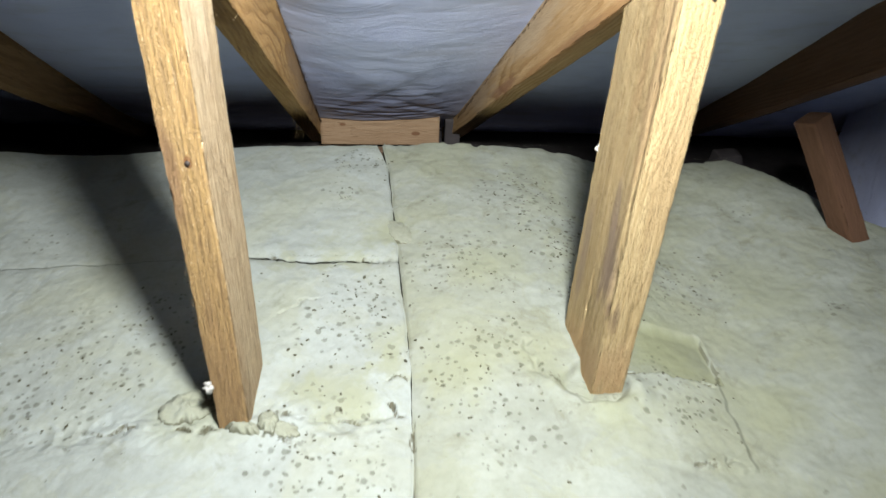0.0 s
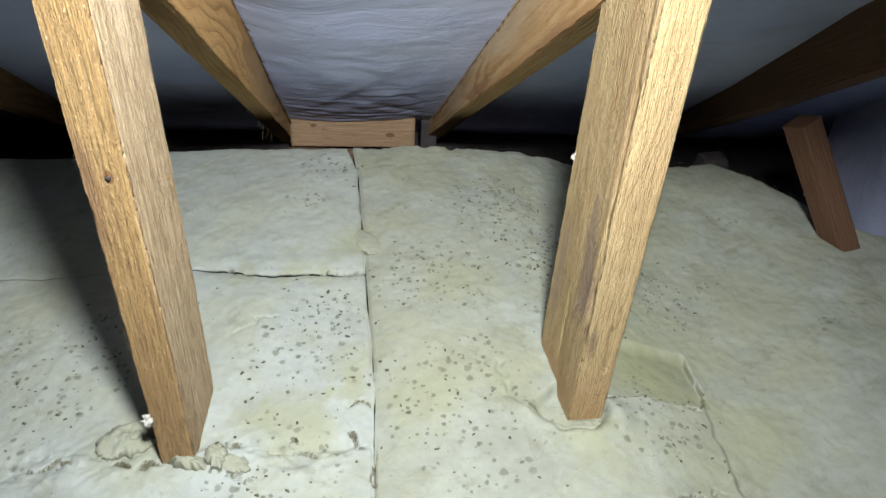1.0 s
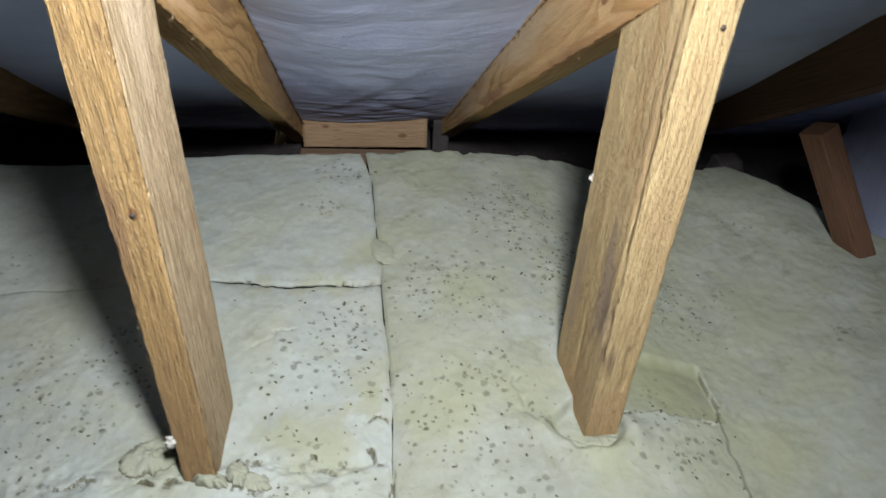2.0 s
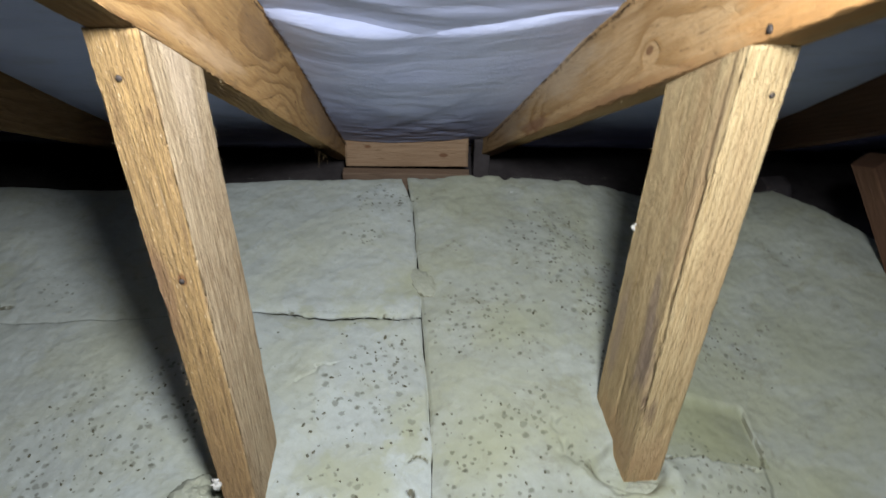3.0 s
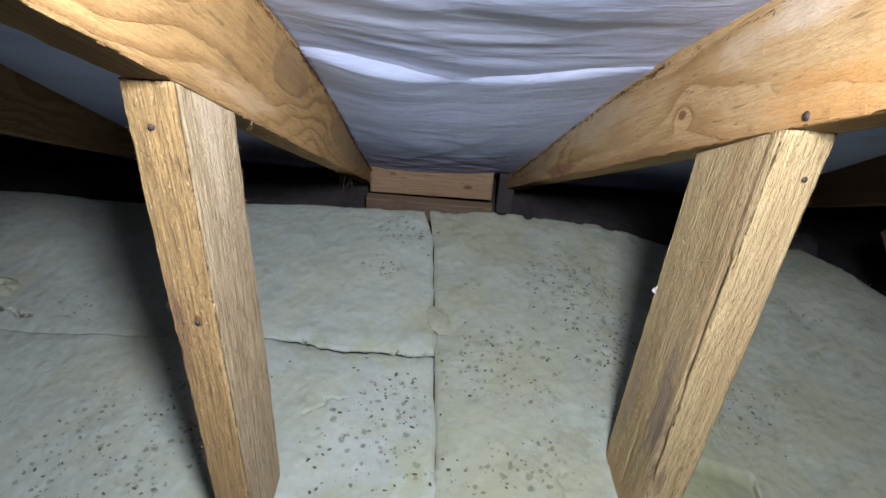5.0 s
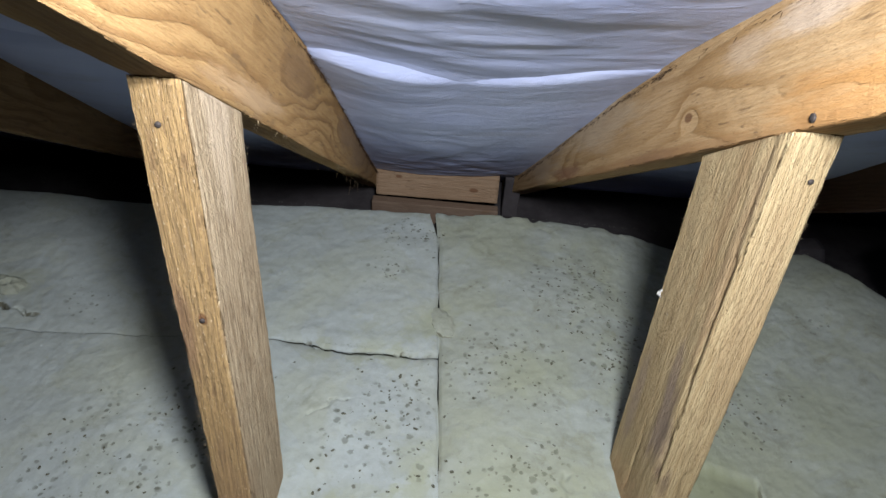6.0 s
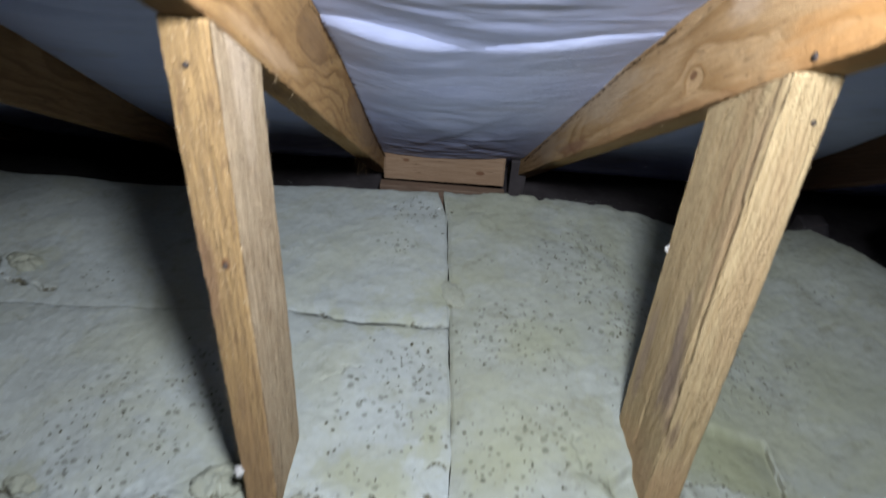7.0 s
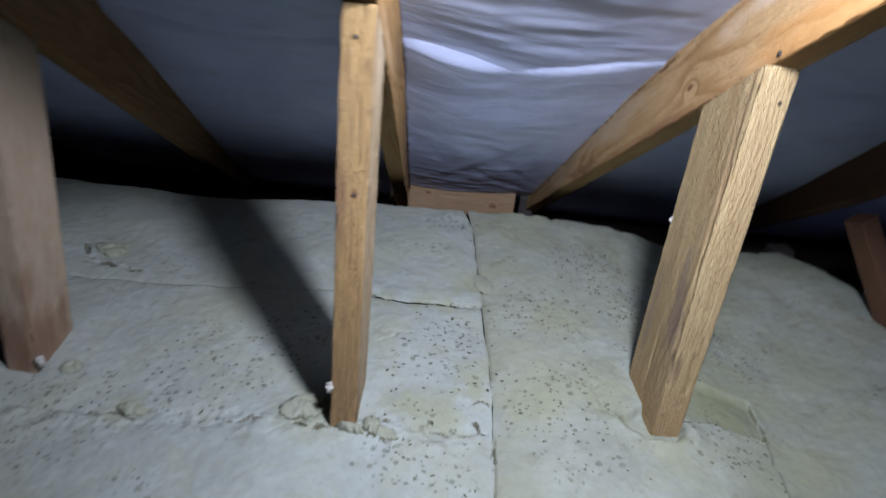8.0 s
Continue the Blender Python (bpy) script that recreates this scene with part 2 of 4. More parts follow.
    for scale, size, rare, depth in ((50.0, 0.37, 0.30, 0.92), (74.0, 0.37, 0.36, 1.0)):
        vor = n.node("ShaderNodeTexVoronoi", {"Vector": flat, "Scale": scale, "Randomness": 1.0})
        pick = n.node("ShaderNodeSeparateXYZ", {0: vor.outputs["Color"]}).outputs
        wide = n.math("MULTIPLY_ADD", pick[1], 0.8, 0.35)
        spot = n.step(n.math("DIVIDE", vor.outputs["Distance"], wide), size, size * 0.5)
        keep = n.math("MULTIPLY", n.step(pick[0], rare, rare + 0.02), n.step(dirty, 0.585, 0.67))
        weight = n.math("MULTIPLY", n.math("MULTIPLY_ADD", pick[2], 0.6, 0.4), depth)
        col = n.mix(n.math("MULTIPLY", n.math("MULTIPLY", spot, keep), weight), col, (0.06, 0.06, 0.04))
    nrm = n.bump(n.noise(co, 18.0, 4.0, 0.5), 0.0014, 0.35)
    nrm = n.bump(mould, 0.003, 0.4, nrm)
    nrm = n.bump(peeled, -0.0008, 0.35, nrm)
    nrm = n.bump(n.noise(co, 260.0, 4.0, 0.7), 0.0014, 0.55, nrm)
    return n.done(col, 0.92, nrm, **{"Specular IOR Level": 0.15})


def sheet_material():
    """White-blue underlay sheet, slightly shiny, with fine pulled creases along the eave."""
    n = Nodes("underlay_sheet")
    co = n.coords()
    tone = n.noise(co, 3.0, 4.0, 0.6)
    col = n.mix(n.step(tone, 0.3, 0.7), (0.385, 0.445, 0.675), (0.500, 0.565, 0.780))
    dust = n.noise(n.scaled(co, (6, 16, 16)), 1.0, 5.0, 0.65)
    col = n.mix(n.step(dust, 0.5, 0.75, 0.0, 0.35), col, (0.25, 0.25, 0.29))
    crease = n.noise(n.scaled(co, (6, 14, 10), (2, 0, 0)), 1.0, 4.0, 0.6, 1.6)
    fine = n.noise(n.scaled(co, (22, 60, 40)), 1.0, 3.0, 0.6, 1.5)
    weave = n.noise(co, 600.0, 2.0, 0.5)
    nrm = n.bump(crease, 0.008, 0.35)
    nrm = n.bump(fine, 0.0012, 0.5, nrm)
    nrm = n.bump(weave, 0.0006, 0.5, nrm)
    return n.done(col, n.step(tone, 0.3, 0.7, 0.45, 0.6), nrm, **{"Specular IOR Level": 0.4})


def plain_material(name, colour, rough=0.7, metal=0.0, scale=60.0):
    n = Nodes(name)
    co = n.coords()
    v = n.noise(co, scale, 4.0, 0.6)
    col = n.mix(n.step(v, 0.3, 0.7), tuple(c * 0.72 for c in colour), colour)
    return n.done(col, rough, n.bump(v, 0.002, 0.5), **{"Metallic": metal, "Specular IOR Level": 0.12})


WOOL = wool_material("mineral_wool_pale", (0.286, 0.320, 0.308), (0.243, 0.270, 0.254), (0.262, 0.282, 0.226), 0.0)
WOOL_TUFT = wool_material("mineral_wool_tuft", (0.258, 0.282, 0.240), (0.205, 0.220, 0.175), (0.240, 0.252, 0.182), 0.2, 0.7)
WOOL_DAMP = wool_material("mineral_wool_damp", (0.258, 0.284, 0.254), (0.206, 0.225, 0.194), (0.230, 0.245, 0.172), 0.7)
SHEET = sheet_material()
STEEL = plain_material("old_steel", (0.07, 0.06, 0.055), 0.65, 0.5, 300)
FOAM = plain_material("white_foam", (0.42, 0.42, 0.40), 0.95, 0.0, 200)
FIBRE = plain_material("wood_fibre", (0.50, 0.38, 0.22), 0.8, 0.0, 100)
# near black, standing in for the shade of the eave and side bays
BOARD_SHADE = plain_material("shade_board", (0.055, 0.050, 0.052), 0.85, 0.0, 20)
FRINGE_DARK = plain_material("dark_fringe", (0.05, 0.03, 0.018), 0.9)


# ---- timbers ----
def timber_mesh(name, length, w, h, material, seed=0, cut=(0.0, 0.0), step_l=0.012, step_c=0.006, wane=0.0015, grooves=(), twist=0.0):
    """A sawn timber along +x, w wide in y, h high in z, with worn arrises. cut: how far each end runs on per metre of z.
    grooves: (side, across, x0, x1, width, depth), side 0..3 for -y, +z, +y, -z."""
    corners = [(-w / 2, -h / 2), (-w / 2, h / 2), (w / 2, h / 2), (w / 2, -h / 2)]
    ring = []
    for k in range(4):
        (ay, az), (by, bz) = corners[k], corners[(k + 1) % 4]
        long = math.hypot(by - ay, bz - az)
        stops = [0.0, 0.0016, 0.0045] + list(np.arange(0.010, long - 0.008, step_c)) + [long - 0.0045, long - 0.0016]
        for s in stops:
            t = s / long
            ring.append((ay + (by - ay) * t, az + (bz - az) * t, k, s, long))
    nr, nl = len(ring), max(2, int(length / step_l))
    ry = np.array([p[0] for p in ring])
    rz = np.array([p[1] for p in ring])
    side = np.array([p[2] for p in ring])
    pos = np.array([p[3] for p in ring])
    wide = np.array([p[4] for p in ring])
    edge = np.minimum(pos, wide - pos)
    ny = np.choose(side, [-1.0, 0.0, 1.0, 0.0])
    nz = np.choose(side, [0.0, 1.0, 0.0, -1.0])
    verts = []
    xs = np.linspace(0, length, nl)
    for x in xs:
        xx = np.full(nr, x)
        bow = 0.003 * vnoise(np.array([x * 2.1]), np.array([seed * 3.3]), seed)[0]
        rag = np.abs(vnoise(xx * 40, side + 0.5, seed + 5)) + 0.6 * np.abs(vnoise(xx * 130, side + 0.5, seed + 6))
        inn = np.exp(-edge / 0.0022) * (0.0012 + wane * rag)
        inn = inn + 0.0006 * vnoise(xx * 60, pos * 300 + side * 50, seed + 9) + 0.0008 * vnoise(xx * 6, pos * 60 + side * 9, seed + 11)
        for gs, ga, g0, g1, gw, gd in grooves:
            if g0 < x < g1:
                mid = ga + 0.004 * vnoise(np.array([x * 9]), np.array([gs + 0.5]), seed + 21)[0] + 0.02 * (x - g0) * 0.6
                fade = min(1.0, (x - g0) / 0.03, (g1 - x) / 0.03)
                inn = inn + np.where(side == gs, gd * fade * np.exp(-((pos - mid) / gw) ** 2), 0.0)
        cy, cz = ry - ny * inn, rz - nz * inn
        a = twist * (x / length - 0.5)
        cy, cz = cy * math.cos(a) - cz * math.sin(a) + bow, cy * math.sin(a) + cz * math.cos(a) + bow
        ends = cut[0] * (1 - x / length) + cut[1] * (x / length)
        for yy, zz in zip(cy, cz):
            verts.append((x + ends * zz, yy, zz))
    faces = []
    for i in range(nl - 1):
        for j in range(nr):
            a, b = i * nr + j, i * nr + (j + 1) % nr
            faces.append((a, a + nr, b + nr, b))
    faces.append(tuple(range(nr)))
    faces.append(tuple(range((nl - 1) * nr, nl * nr))[::-1])
    me = mesh_of(name, verts, faces, material)
    me.polygons[-1].use_smooth = me.polygons[-2].use_smooth = False
    return me


def axes(origin, ex, ey):
    """A pose whose x and y axes run along ex and ey."""
    ex = Vector(ex).normalized()
    ey = Vector(ey)
    ey = (ey - ex * ey.dot(ex)).normalized()
    ez = ex.cross(ey)
    m = Matrix((ex, ey, ez)).transposed().to_4x4()
    m.translation = origin
    return m


def fibres(name, count, spots, seed, long=0.014, thick=0.0004, droop=0.3, stray=1.2, material=None):
    """Hair-thin splinters that stand off at the given (place, way) pairs, as one mesh."""
    rnd = random.Random(seed)
    verts, faces = [], []
    for _ in range(count):
        (a, b, way) = rnd.choice(spots)
        t = rnd.random()
        p = Vector(a).lerp(Vector(b), t)
        d = (Vector(way) + Vector((rnd.uniform(-1, 1), rnd.uniform(-1, 1), rnd.uniform(-1, 1))) * stray).normalized()
        size = long * rnd.uniform(0.3, 1.0) ** 1.6
        bend = Vector((rnd.uniform(-1, 1), rnd.uniform(-1, 1), rnd.uniform(-1, 0.3) - droop)) * 0.5
        side = d.orthogonal().normalized()
        other = d.cross(side)
        base = len(verts)
        for k in range(4):
            f = k / 3
            c = p + d * size * f + bend * size * f * f
            rad = thick * (1 - 0.7 * f)
            for j in range(3):
                an = j * 2.0944
                verts.append(c + side * rad * math.cos(an) + other * rad * math.sin(an))
        for k in range(3):
            for j in range(3):
                a0, b0 = base + k * 3 + j, base + k * 3 + (j + 1) % 3
                faces.append((a0, b0, b0 + 3, a0 + 3))
    return mesh_of(name, verts, faces, material or FIBRE)


def nail_mesh(name="nail", head=0.0032, stand=0.0025):
    verts, faces = [], []
    for x, rad in ((-0.004, head * 0.5), (stand * 0.5, head * 0.5), (stand * 0.5, head), (stand, head * 0.92), (stand + 0.0006, head * 0.5)):
        for j in range(10):
            an = j * math.tau / 10
            verts.append((x, rad * math.cos(an), rad * math.sin(an)))
    for k in range(4):
        for j in range(10):
            a, b = k * 10 + j, k * 10 + (j + 1) % 10
            faces.append((a, b, b + 10, a + 10))
    faces.append(tuple(range(40, 50)))
    return mesh_of(name, verts, faces, STEEL)


NAIL = nail_mesh()


def lump_mesh(name, size, seed, material, ragged=0.45, rings=18):
    """A torn, uneven clod."""
    verts, faces = [], []
    for i in range(rings + 1):
        th = math.pi * i / rings
        for j in range(rings * 2):
            ph = math.tau * j / (rings * 2)
            d = Vector((math.sin(th) * math.cos(ph), math.sin(th) * math.sin(ph), math.cos(th)))
            f = 1 + ragged * noise.fractal(d * 1.7 + Vector((seed, 0, 0)), 0.8, 2.1, 5) + 0.12 * noise.noise(d * 9 + Vector((0, seed, 0)))
            verts.append((d.x * size[0] * f, d.y * size[1] * f, d.z * size[2] * f))
    n = rings * 2
    for i in range(rings):
        for j in range(n):
            a, b = i * n + j, i * n + (j + 1) % n
            faces.append((a, a + n, b + n, b))
    return mesh_of(name, verts, faces, material)


# colours: fresh sawn whitewood, weathered warm rafter, rafter wood darkened for shade
# sides lifted paler than the brown front edge, partly standing in for light
POST_L = timber_material("post_wood_ochre", (0.482, 0.387, 0.254), (0.193, 0.126, 0.063), (0.290, 0.205, 0.110), (0.10, 0.02), 0.0048, 1.3, 1.25,
                         ((0.737, 0.004, -0.0725, 0.005),), 0.4, (-0.0725, (0.325, 0.215, 0.092)), 0.15, 0.575,
                         (((0.34, 0.0, -0.075), 0.24, 0.05, (0.24, 0.15, 0.08), 0.45), ((0.70, -0.02, -0.075), 0.10, 0.02, (0.17, 0.10, 0.06), 0.6),
                          ((0.26, 0.02, 0.02), 0.10, 0.08, (0.34, 0.25, 0.15), 0.5), ((0.98, 0.024, 0.0), 0.16, 0.05, (0.56, 0.46, 0.34), 0.5)))
POST_R = timber_material("post_wood_pale", (0.423, 0.331, 0.183), (0.239, 0.161, 0.072), (0.313, 0.221, 0.110), (-0.09, 0.10), 0.0042, 4.1, 1.12,
                         (), 0.5, None, 0.15, 0.62,
                         (((0.28, 0.0, -0.03), 0.10, 0.12, (0.38, 0.245, 0.125), 0.6), ((0.50, -0.028, -0.045), 0.10, 0.030, (0.17, 0.125, 0.105), 0.75), ((0.60, -0.028, -0.030), 0.06, 0.018, (0.20, 0.15, 0.12), 0.6),
                          ((0.47, -0.028, 0.05), 0.12, 0.022, (0.20, 0.15, 0.125), 0.55), ((0.43, -0.02, -0.070), 0.05, 0.016, (0.10, 0.065, 0.05), 0.7),
                          ((0.33, -0.01, -0.05), 0.08, 0.06, (0.33, 0.23, 0.13), 0.4), ((0.86, -0.028, -0.02), 0.20, 0.02, (0.27, 0.18, 0.09), 0.6), ((0.80, -0.028, -0.058), 0.22, 0.016, (0.20, 0.13, 0.07), 0.6), ((0.72, 0.01, -0.078), 0.25, 0.03, (0.30, 0.21, 0.11), 0.55)))
RAFT_L = timber_material("rafter_wood_warm", (0.395, 0.251, 0.106), (0.202, 0.107, 0.037), (0.260, 0.146, 0.056), (0.13, 0.02), 0.0075, 7.7, 0.8,
                         ((2.92, -0.024, -0.03, 0.003),), 0.4, None, 0.75, 0.64,
                         (((2.10, -0.02, 0.05), 0.20, 0.035, (0.16, 0.09, 0.045), 0.65), ((2.62, -0.02, 0.02), 0.18, 0.05, (0.19, 0.115, 0.06), 0.6),
                          ((2.40, -0.024, -0.05), 0.16, 0.02, (0.52, 0.37, 0.22), 0.6), ((3.35, -0.024, 0.0), 0.40, 0.08, (0.22, 0.15, 0.10), 0.6),
                          # the unlit underside's shade is put into the colour here
                          ((2.2, 0.0, -0.075), 0.7, 0.03, (0.15, 0.085, 0.045), 0.6)))
RAFT_R = timber_material("rafter_wood_honey", (0.474, 0.324, 0.166), (0.264, 0.147, 0.050), (0.347, 0.219, 0.101), (-0.16, 0.0), 0.0085, 11.3, 0.8,
                         ((2.58, 0.024, -0.020, 0.007), (2.86, 0.024, 0.0, 0.003)), 0.4, None, 0.75, 0.64,
                         (((2.12, 0.024, -0.05), 0.34, 0.05, (0.46, 0.235, 0.075), 0.65), ((2.75, 0.024, -0.066), 0.55, 0.016, (0.30, 0.165, 0.07), 0.6), ((2.30, 0.024, 0.045), 0.10, 0.03, (0.58, 0.50, 0.42), 0.5), ((2.44, 0.024, 0.035), 0.08, 0.025, (0.56, 0.46, 0.36), 0.4), ((3.20, 0.024, -0.055), 0.14, 0.022, (0.19, 0.085, 0.05), 0.7),
                          ((3.05, 0.024, 0.03), 0.35, 0.06, (0.50, 0.405, 0.29), 0.55), ((2.72, 0.024, -0.06), 0.12, 0.014, (0.22, 0.12, 0.06), 0.55),
                          ((3.45, 0.024, 0.0), 0.25, 0.09, (0.36, 0.29, 0.22), 0.5)))
POST_LL = timber_material("post_wood_grey", (0.403, 0.331, 0.254), (0.240, 0.173, 0.115), (0.326, 0.254, 0.182), (-0.09, 0.10), 0.0042, 6.3, 1.05, (), 0.3, None, 0.15, 0.66,
                          (((0.27, 0.0, -0.03), 0.10, 0.14, (0.17, 0.085, 0.05), 0.7), ((0.42, 0.03, -0.06), 0.06, 0.03, (0.20, 0.11, 0.07), 0.6)))
# reddish brown, its colour lowered further to stand in for shade
RAFT_SHADED = timber_material("rafter_wood_shaded", (0.125, 0.068, 0.042), (0.07, 0.036, 0.022), (0.085, 0.045, 0.026), (0.12, 0.05), 0.0065, 17.9, 0.6, (), 0.4)
# warm rafter wood again, darkened to imitate the side bay's shade
RAFT_DIM = timber_material("rafter_wood_dimmed", (0.27, 0.165, 0.08), (0.13, 0.07, 0.027), (0.16, 0.09, 0.042), (0.13, 0.02), 0.0075, 9.7, 0.7, (), 0.4)
BOARD = timber_material("board_wood", (0.320, 0.228, 0.148), (0.208, 0.125, 0.067), (0.208, 0.133, 0.081), (0.05, 0.03), 0.005, 23.1, 0.8,
                        ((0.07, -0.011, 0.02, 0.006), (0.30, -0.011, -0.01, 0.008)), 0.3)
PLATE = timber_material("plate_wood", (0.165, 0.118, 0.085), (0.10, 0.066, 0.045), (0.12, 0.085, 0.06), (0.10, 0.05), 0.006, 27.3, 0.7, (), 0.3)

def rafter(label, x_mid, material, seed, skew=0.0, lift=0.0, end_y=EAVE_Y):
    """A rafter from the ridge to the eave; x_mid is its middle at y = 0.95, skew how far it runs aside per metre of y."""
    x0 = x_mid + skew * (RIDGE_Y - 0.95)
    way = Vector((skew, 1, -SLOPE))
    length = way.length * (end_y - RIDGE_Y)
    origin = Vector((x0, RIDGE_Y, under(RIDGE_Y) + lift)) + Vector((0, math.sin(ANGLE), math.cos(ANGLE))) * RAFTER_H / 2
    ob = new("rafter", timber_mesh("rafter", length, RAFTER_W, RAFTER_H, material, seed, (0.0, 0.7), 0.012, 0.008, 0.002))
    ob.matrix_world = axes(origin, way, (-1, 0, 0))
    return tagged(ob, label, "rafter", "roof rafters"), length


R_SKEW = -0.12
rafter_l, len_l = rafter("warm sawn softwood rafter with dark stains and hanging splinters", -0.275 - RAFTER_W / 2, RAFT_L, 1)
rafter_r, len_r = rafter("honey-coloured softwood rafter with bold curved grain and knots", 0.284 + RAFTER_W / 2, RAFT_R, 2, R_SKEW, 0.02)
rafter_ll, _ = rafter("brown softwood rafter over the side bay, darkened for shade", -0.875 - RAFTER_W / 2, RAFT_DIM, 3)
rafter_lll, _ = rafter("dark brown softwood rafter deep in shade", -1.475 - RAFTER_W / 2, RAFT_SHADED, 4)
rafter_rr, _ = rafter("reddish brown softwood rafter near the gable, darkened for shade", 0.875 + RAFTER_W / 2, RAFT_SHADED, 5, 0.0, 0.02)

# far slope of the roof, behind the walker
for k in range(5):
    x_mid = -1.5 + 0.6 * k
    far = new("rafter", rafter_ll.data)
    far.matrix_world = axes(Vector((x_mid, RIDGE_Y - 0.05, under(RIDGE_Y) + RISE / 2)), (0, -1, -SLOPE), (1, 0, 0))
    tagged(far, "plain softwood rafter of the opposite roof slope", "rafter", "far rafters")


def post(label, x_mid, y0, material, seed, lift=0.0, grooves=(), nails=(), depth=0.145, width=0.048, yaw=0.0, lean=(0.0, 0.0)):
    """An upright from below the wool to the rafter's underside; its broad face lies along y, its top is cut to the slope."""
    y_mid = y0 + depth / 2
    top = under(y_mid + lean[1] * 0.9) + lift - 0.001
    length = top - DECK_Z
    # local x up, y = world x, z = world y
    me = timber_mesh("post", length, width, depth, material, seed, (0.0, -SLOPE), 0.006, 0.004, 0.0020, grooves)
    ob = new("post", me)
    ob.matrix_world = axes((x_mid, y_mid, DECK_Z), (*lean, 1), (1, yaw, 0))
    tagged(ob, label, "post", "roof posts")
    for ny, nz, way in nails:
        # nails by height above the wool and across place
        part("nail", NAIL, ob, "", axes((nz - DECK_Z, ny, -depth / 2), way, (0, 1, 0)))
    return ob


post_l = post("rough sawn ochre softwood post standing in torn wool", -0.2985, 0.795, POST_L, 31, 0.0,
              ((3, 0.018, 0.75, 1.0, 0.0012, 0.004),), ((-0.003, 0.70, (0, 0, -1)), (0.004, 0.467, (0, 0, -1))))
post_r = post("pale sawn softwood post with a long drying split", 0.307, 0.854, POST_R, 37, 0.02,
              ((0, 0.008, 0.44, 0.78, 0.0022, 0.018), (0, 0.006, 0.40, 0.50, 0.005, 0.008), (0, 0.016, 0.70, 0.96, 0.0040, 0.003), (0, 0.075, 0.30, 0.48, 0.002, 0.005), (3, 0.016, 0.34, 0.44, 0.0026, 0.010)), ((0.012, 0.65, (0, 0, -1)),), 0.155, 0.058, 0.11, (-0.009, 0.030))
post_ll = post("grey weathered softwood post with a stained foot", -0.962, 0.90, POST_LL, 41, width=0.060, lean=(0.055, 0.0))

part("nail", nail_mesh("nail", 0.005, 0.004), rafter_r, "large nail head", axes((2.298, RAFTER_W / 2, -0.060), (0, 1, 0), (1, 0, 0)))

# splinters on the arrises
def fuzz(me, parent, label="fine pale wood splinters"):
    return tagged(part("splinters", me, parent, label), kind="stuff")


fuzz(fibres("splinters", 420, [((0.15, -0.0225, -0.071), (0.98, -0.0225, -0.071), (0, -1, -0.4)), ((0.15, 0.0225, 0.071), (0.9, 0.0225, 0.071), (0, 0.8, 0.5)), ((0.15, -0.0225, -0.071), (1.0, -0.0225, -0.071), (0, -1, -0.4)), ((0.15, 0.0225, 0.071), (0.9, 0.0225, 0.071), (0, 0.8, 0.5)),
                                            ((0.95, -0.024, -0.07), (1.02, 0.024, -0.07), (0.6, -0.4, -0.6))], 5, 0.0042, 0.00013), post_l)
fuzz(fibres("splinters", 360, [((0.2, 0.0275, -0.076), (0.95, 0.0275, -0.076), (0, 1, -0.3)), ((0.2, -0.0275, 0.076), (0.85, -0.0275, 0.076), (0, -1, 0.4))], 6, 0.0042, 0.00013), post_r)
fuzz(fibres("splinters", 60, [((2.3, -0.024, -0.0725), (len_l - 0.1, -0.024, -0.0725), (0, -0.3, -1)), ((2.3, 0.024, -0.0725), (len_l - 0.1, 0.024, -0.0725), (0, 0.2, -1))], 7, 0.011, 0.00022, 0.8), rafter_l)
fuzz(fibres("splinters", 40, [((2.3, 0.024, 0.0715), (len_l - 0.6, 0.024, 0.0715), (0, 1, 0.2))], 9, 0.010, 0.00035), rafter_l)
fuzz(fibres("splinters", 30, [((1.6, 0.024, -0.0725), (len_r - 0.1, 0.024, -0.0725), (0, -0.2, -1))], 8, 0.007, 0.0002, 0.5), rafter_r)
# dark fibres along the line where the sheet meets the rafters
FRINGE = ((1.7, 0.066), (2.65, 0.063), (2.83, 0.053), (3.11, 0.030), (3.39, -0.002), (3.75, -0.034))
for host, side, seed in ((rafter_l, -1, 14), (rafter_r, 1, 15)):
    runs = [((x0, side * 0.0235, z0), (x1, side * 0.0235, z1), (0, side, -0.5)) for (x0, z0), (x1, z1) in zip(FRINGE[:-1], FRINGE[1:])]
    fuzz(fibres("splinters", 900, runs, seed, 0.010, 0.0007, 0.5, 1.0, FRINGE_DARK), host, "fine dark fibres where sheet meets rafter")
fuzz(fibres("splinters", 7, [((len_l - 0.62, 0.02, -0.0725), (len_l - 0.25, 0.02, -0.0725), (0.576, 0, -0.817))], 12, 0.036, 0.0005, 0.4, 0.15), rafter_l)

# ---- loose floor of the loft ----
def slab(name, lo, hi, material, label, kind="structure"):
    bm = bmesh.new()
    bmesh.ops.create_cube(bm, size=1.0)
    for v in bm.verts:
        v.co = Vector([lo[k] + (v.co[k] + 0.5) * (hi[k] - lo[k]) for k in range(3)])
    bmesh.ops.bevel(bm, geom=list(bm.edges), offset=0.002, segments=1, affect="EDGES")
    me = bpy.data.meshes.new(name)
    bm.to_mesh(me)
    bm.free()
    me.materials.append(material)
    return tagged(new(name, me), label, "", "", kind)


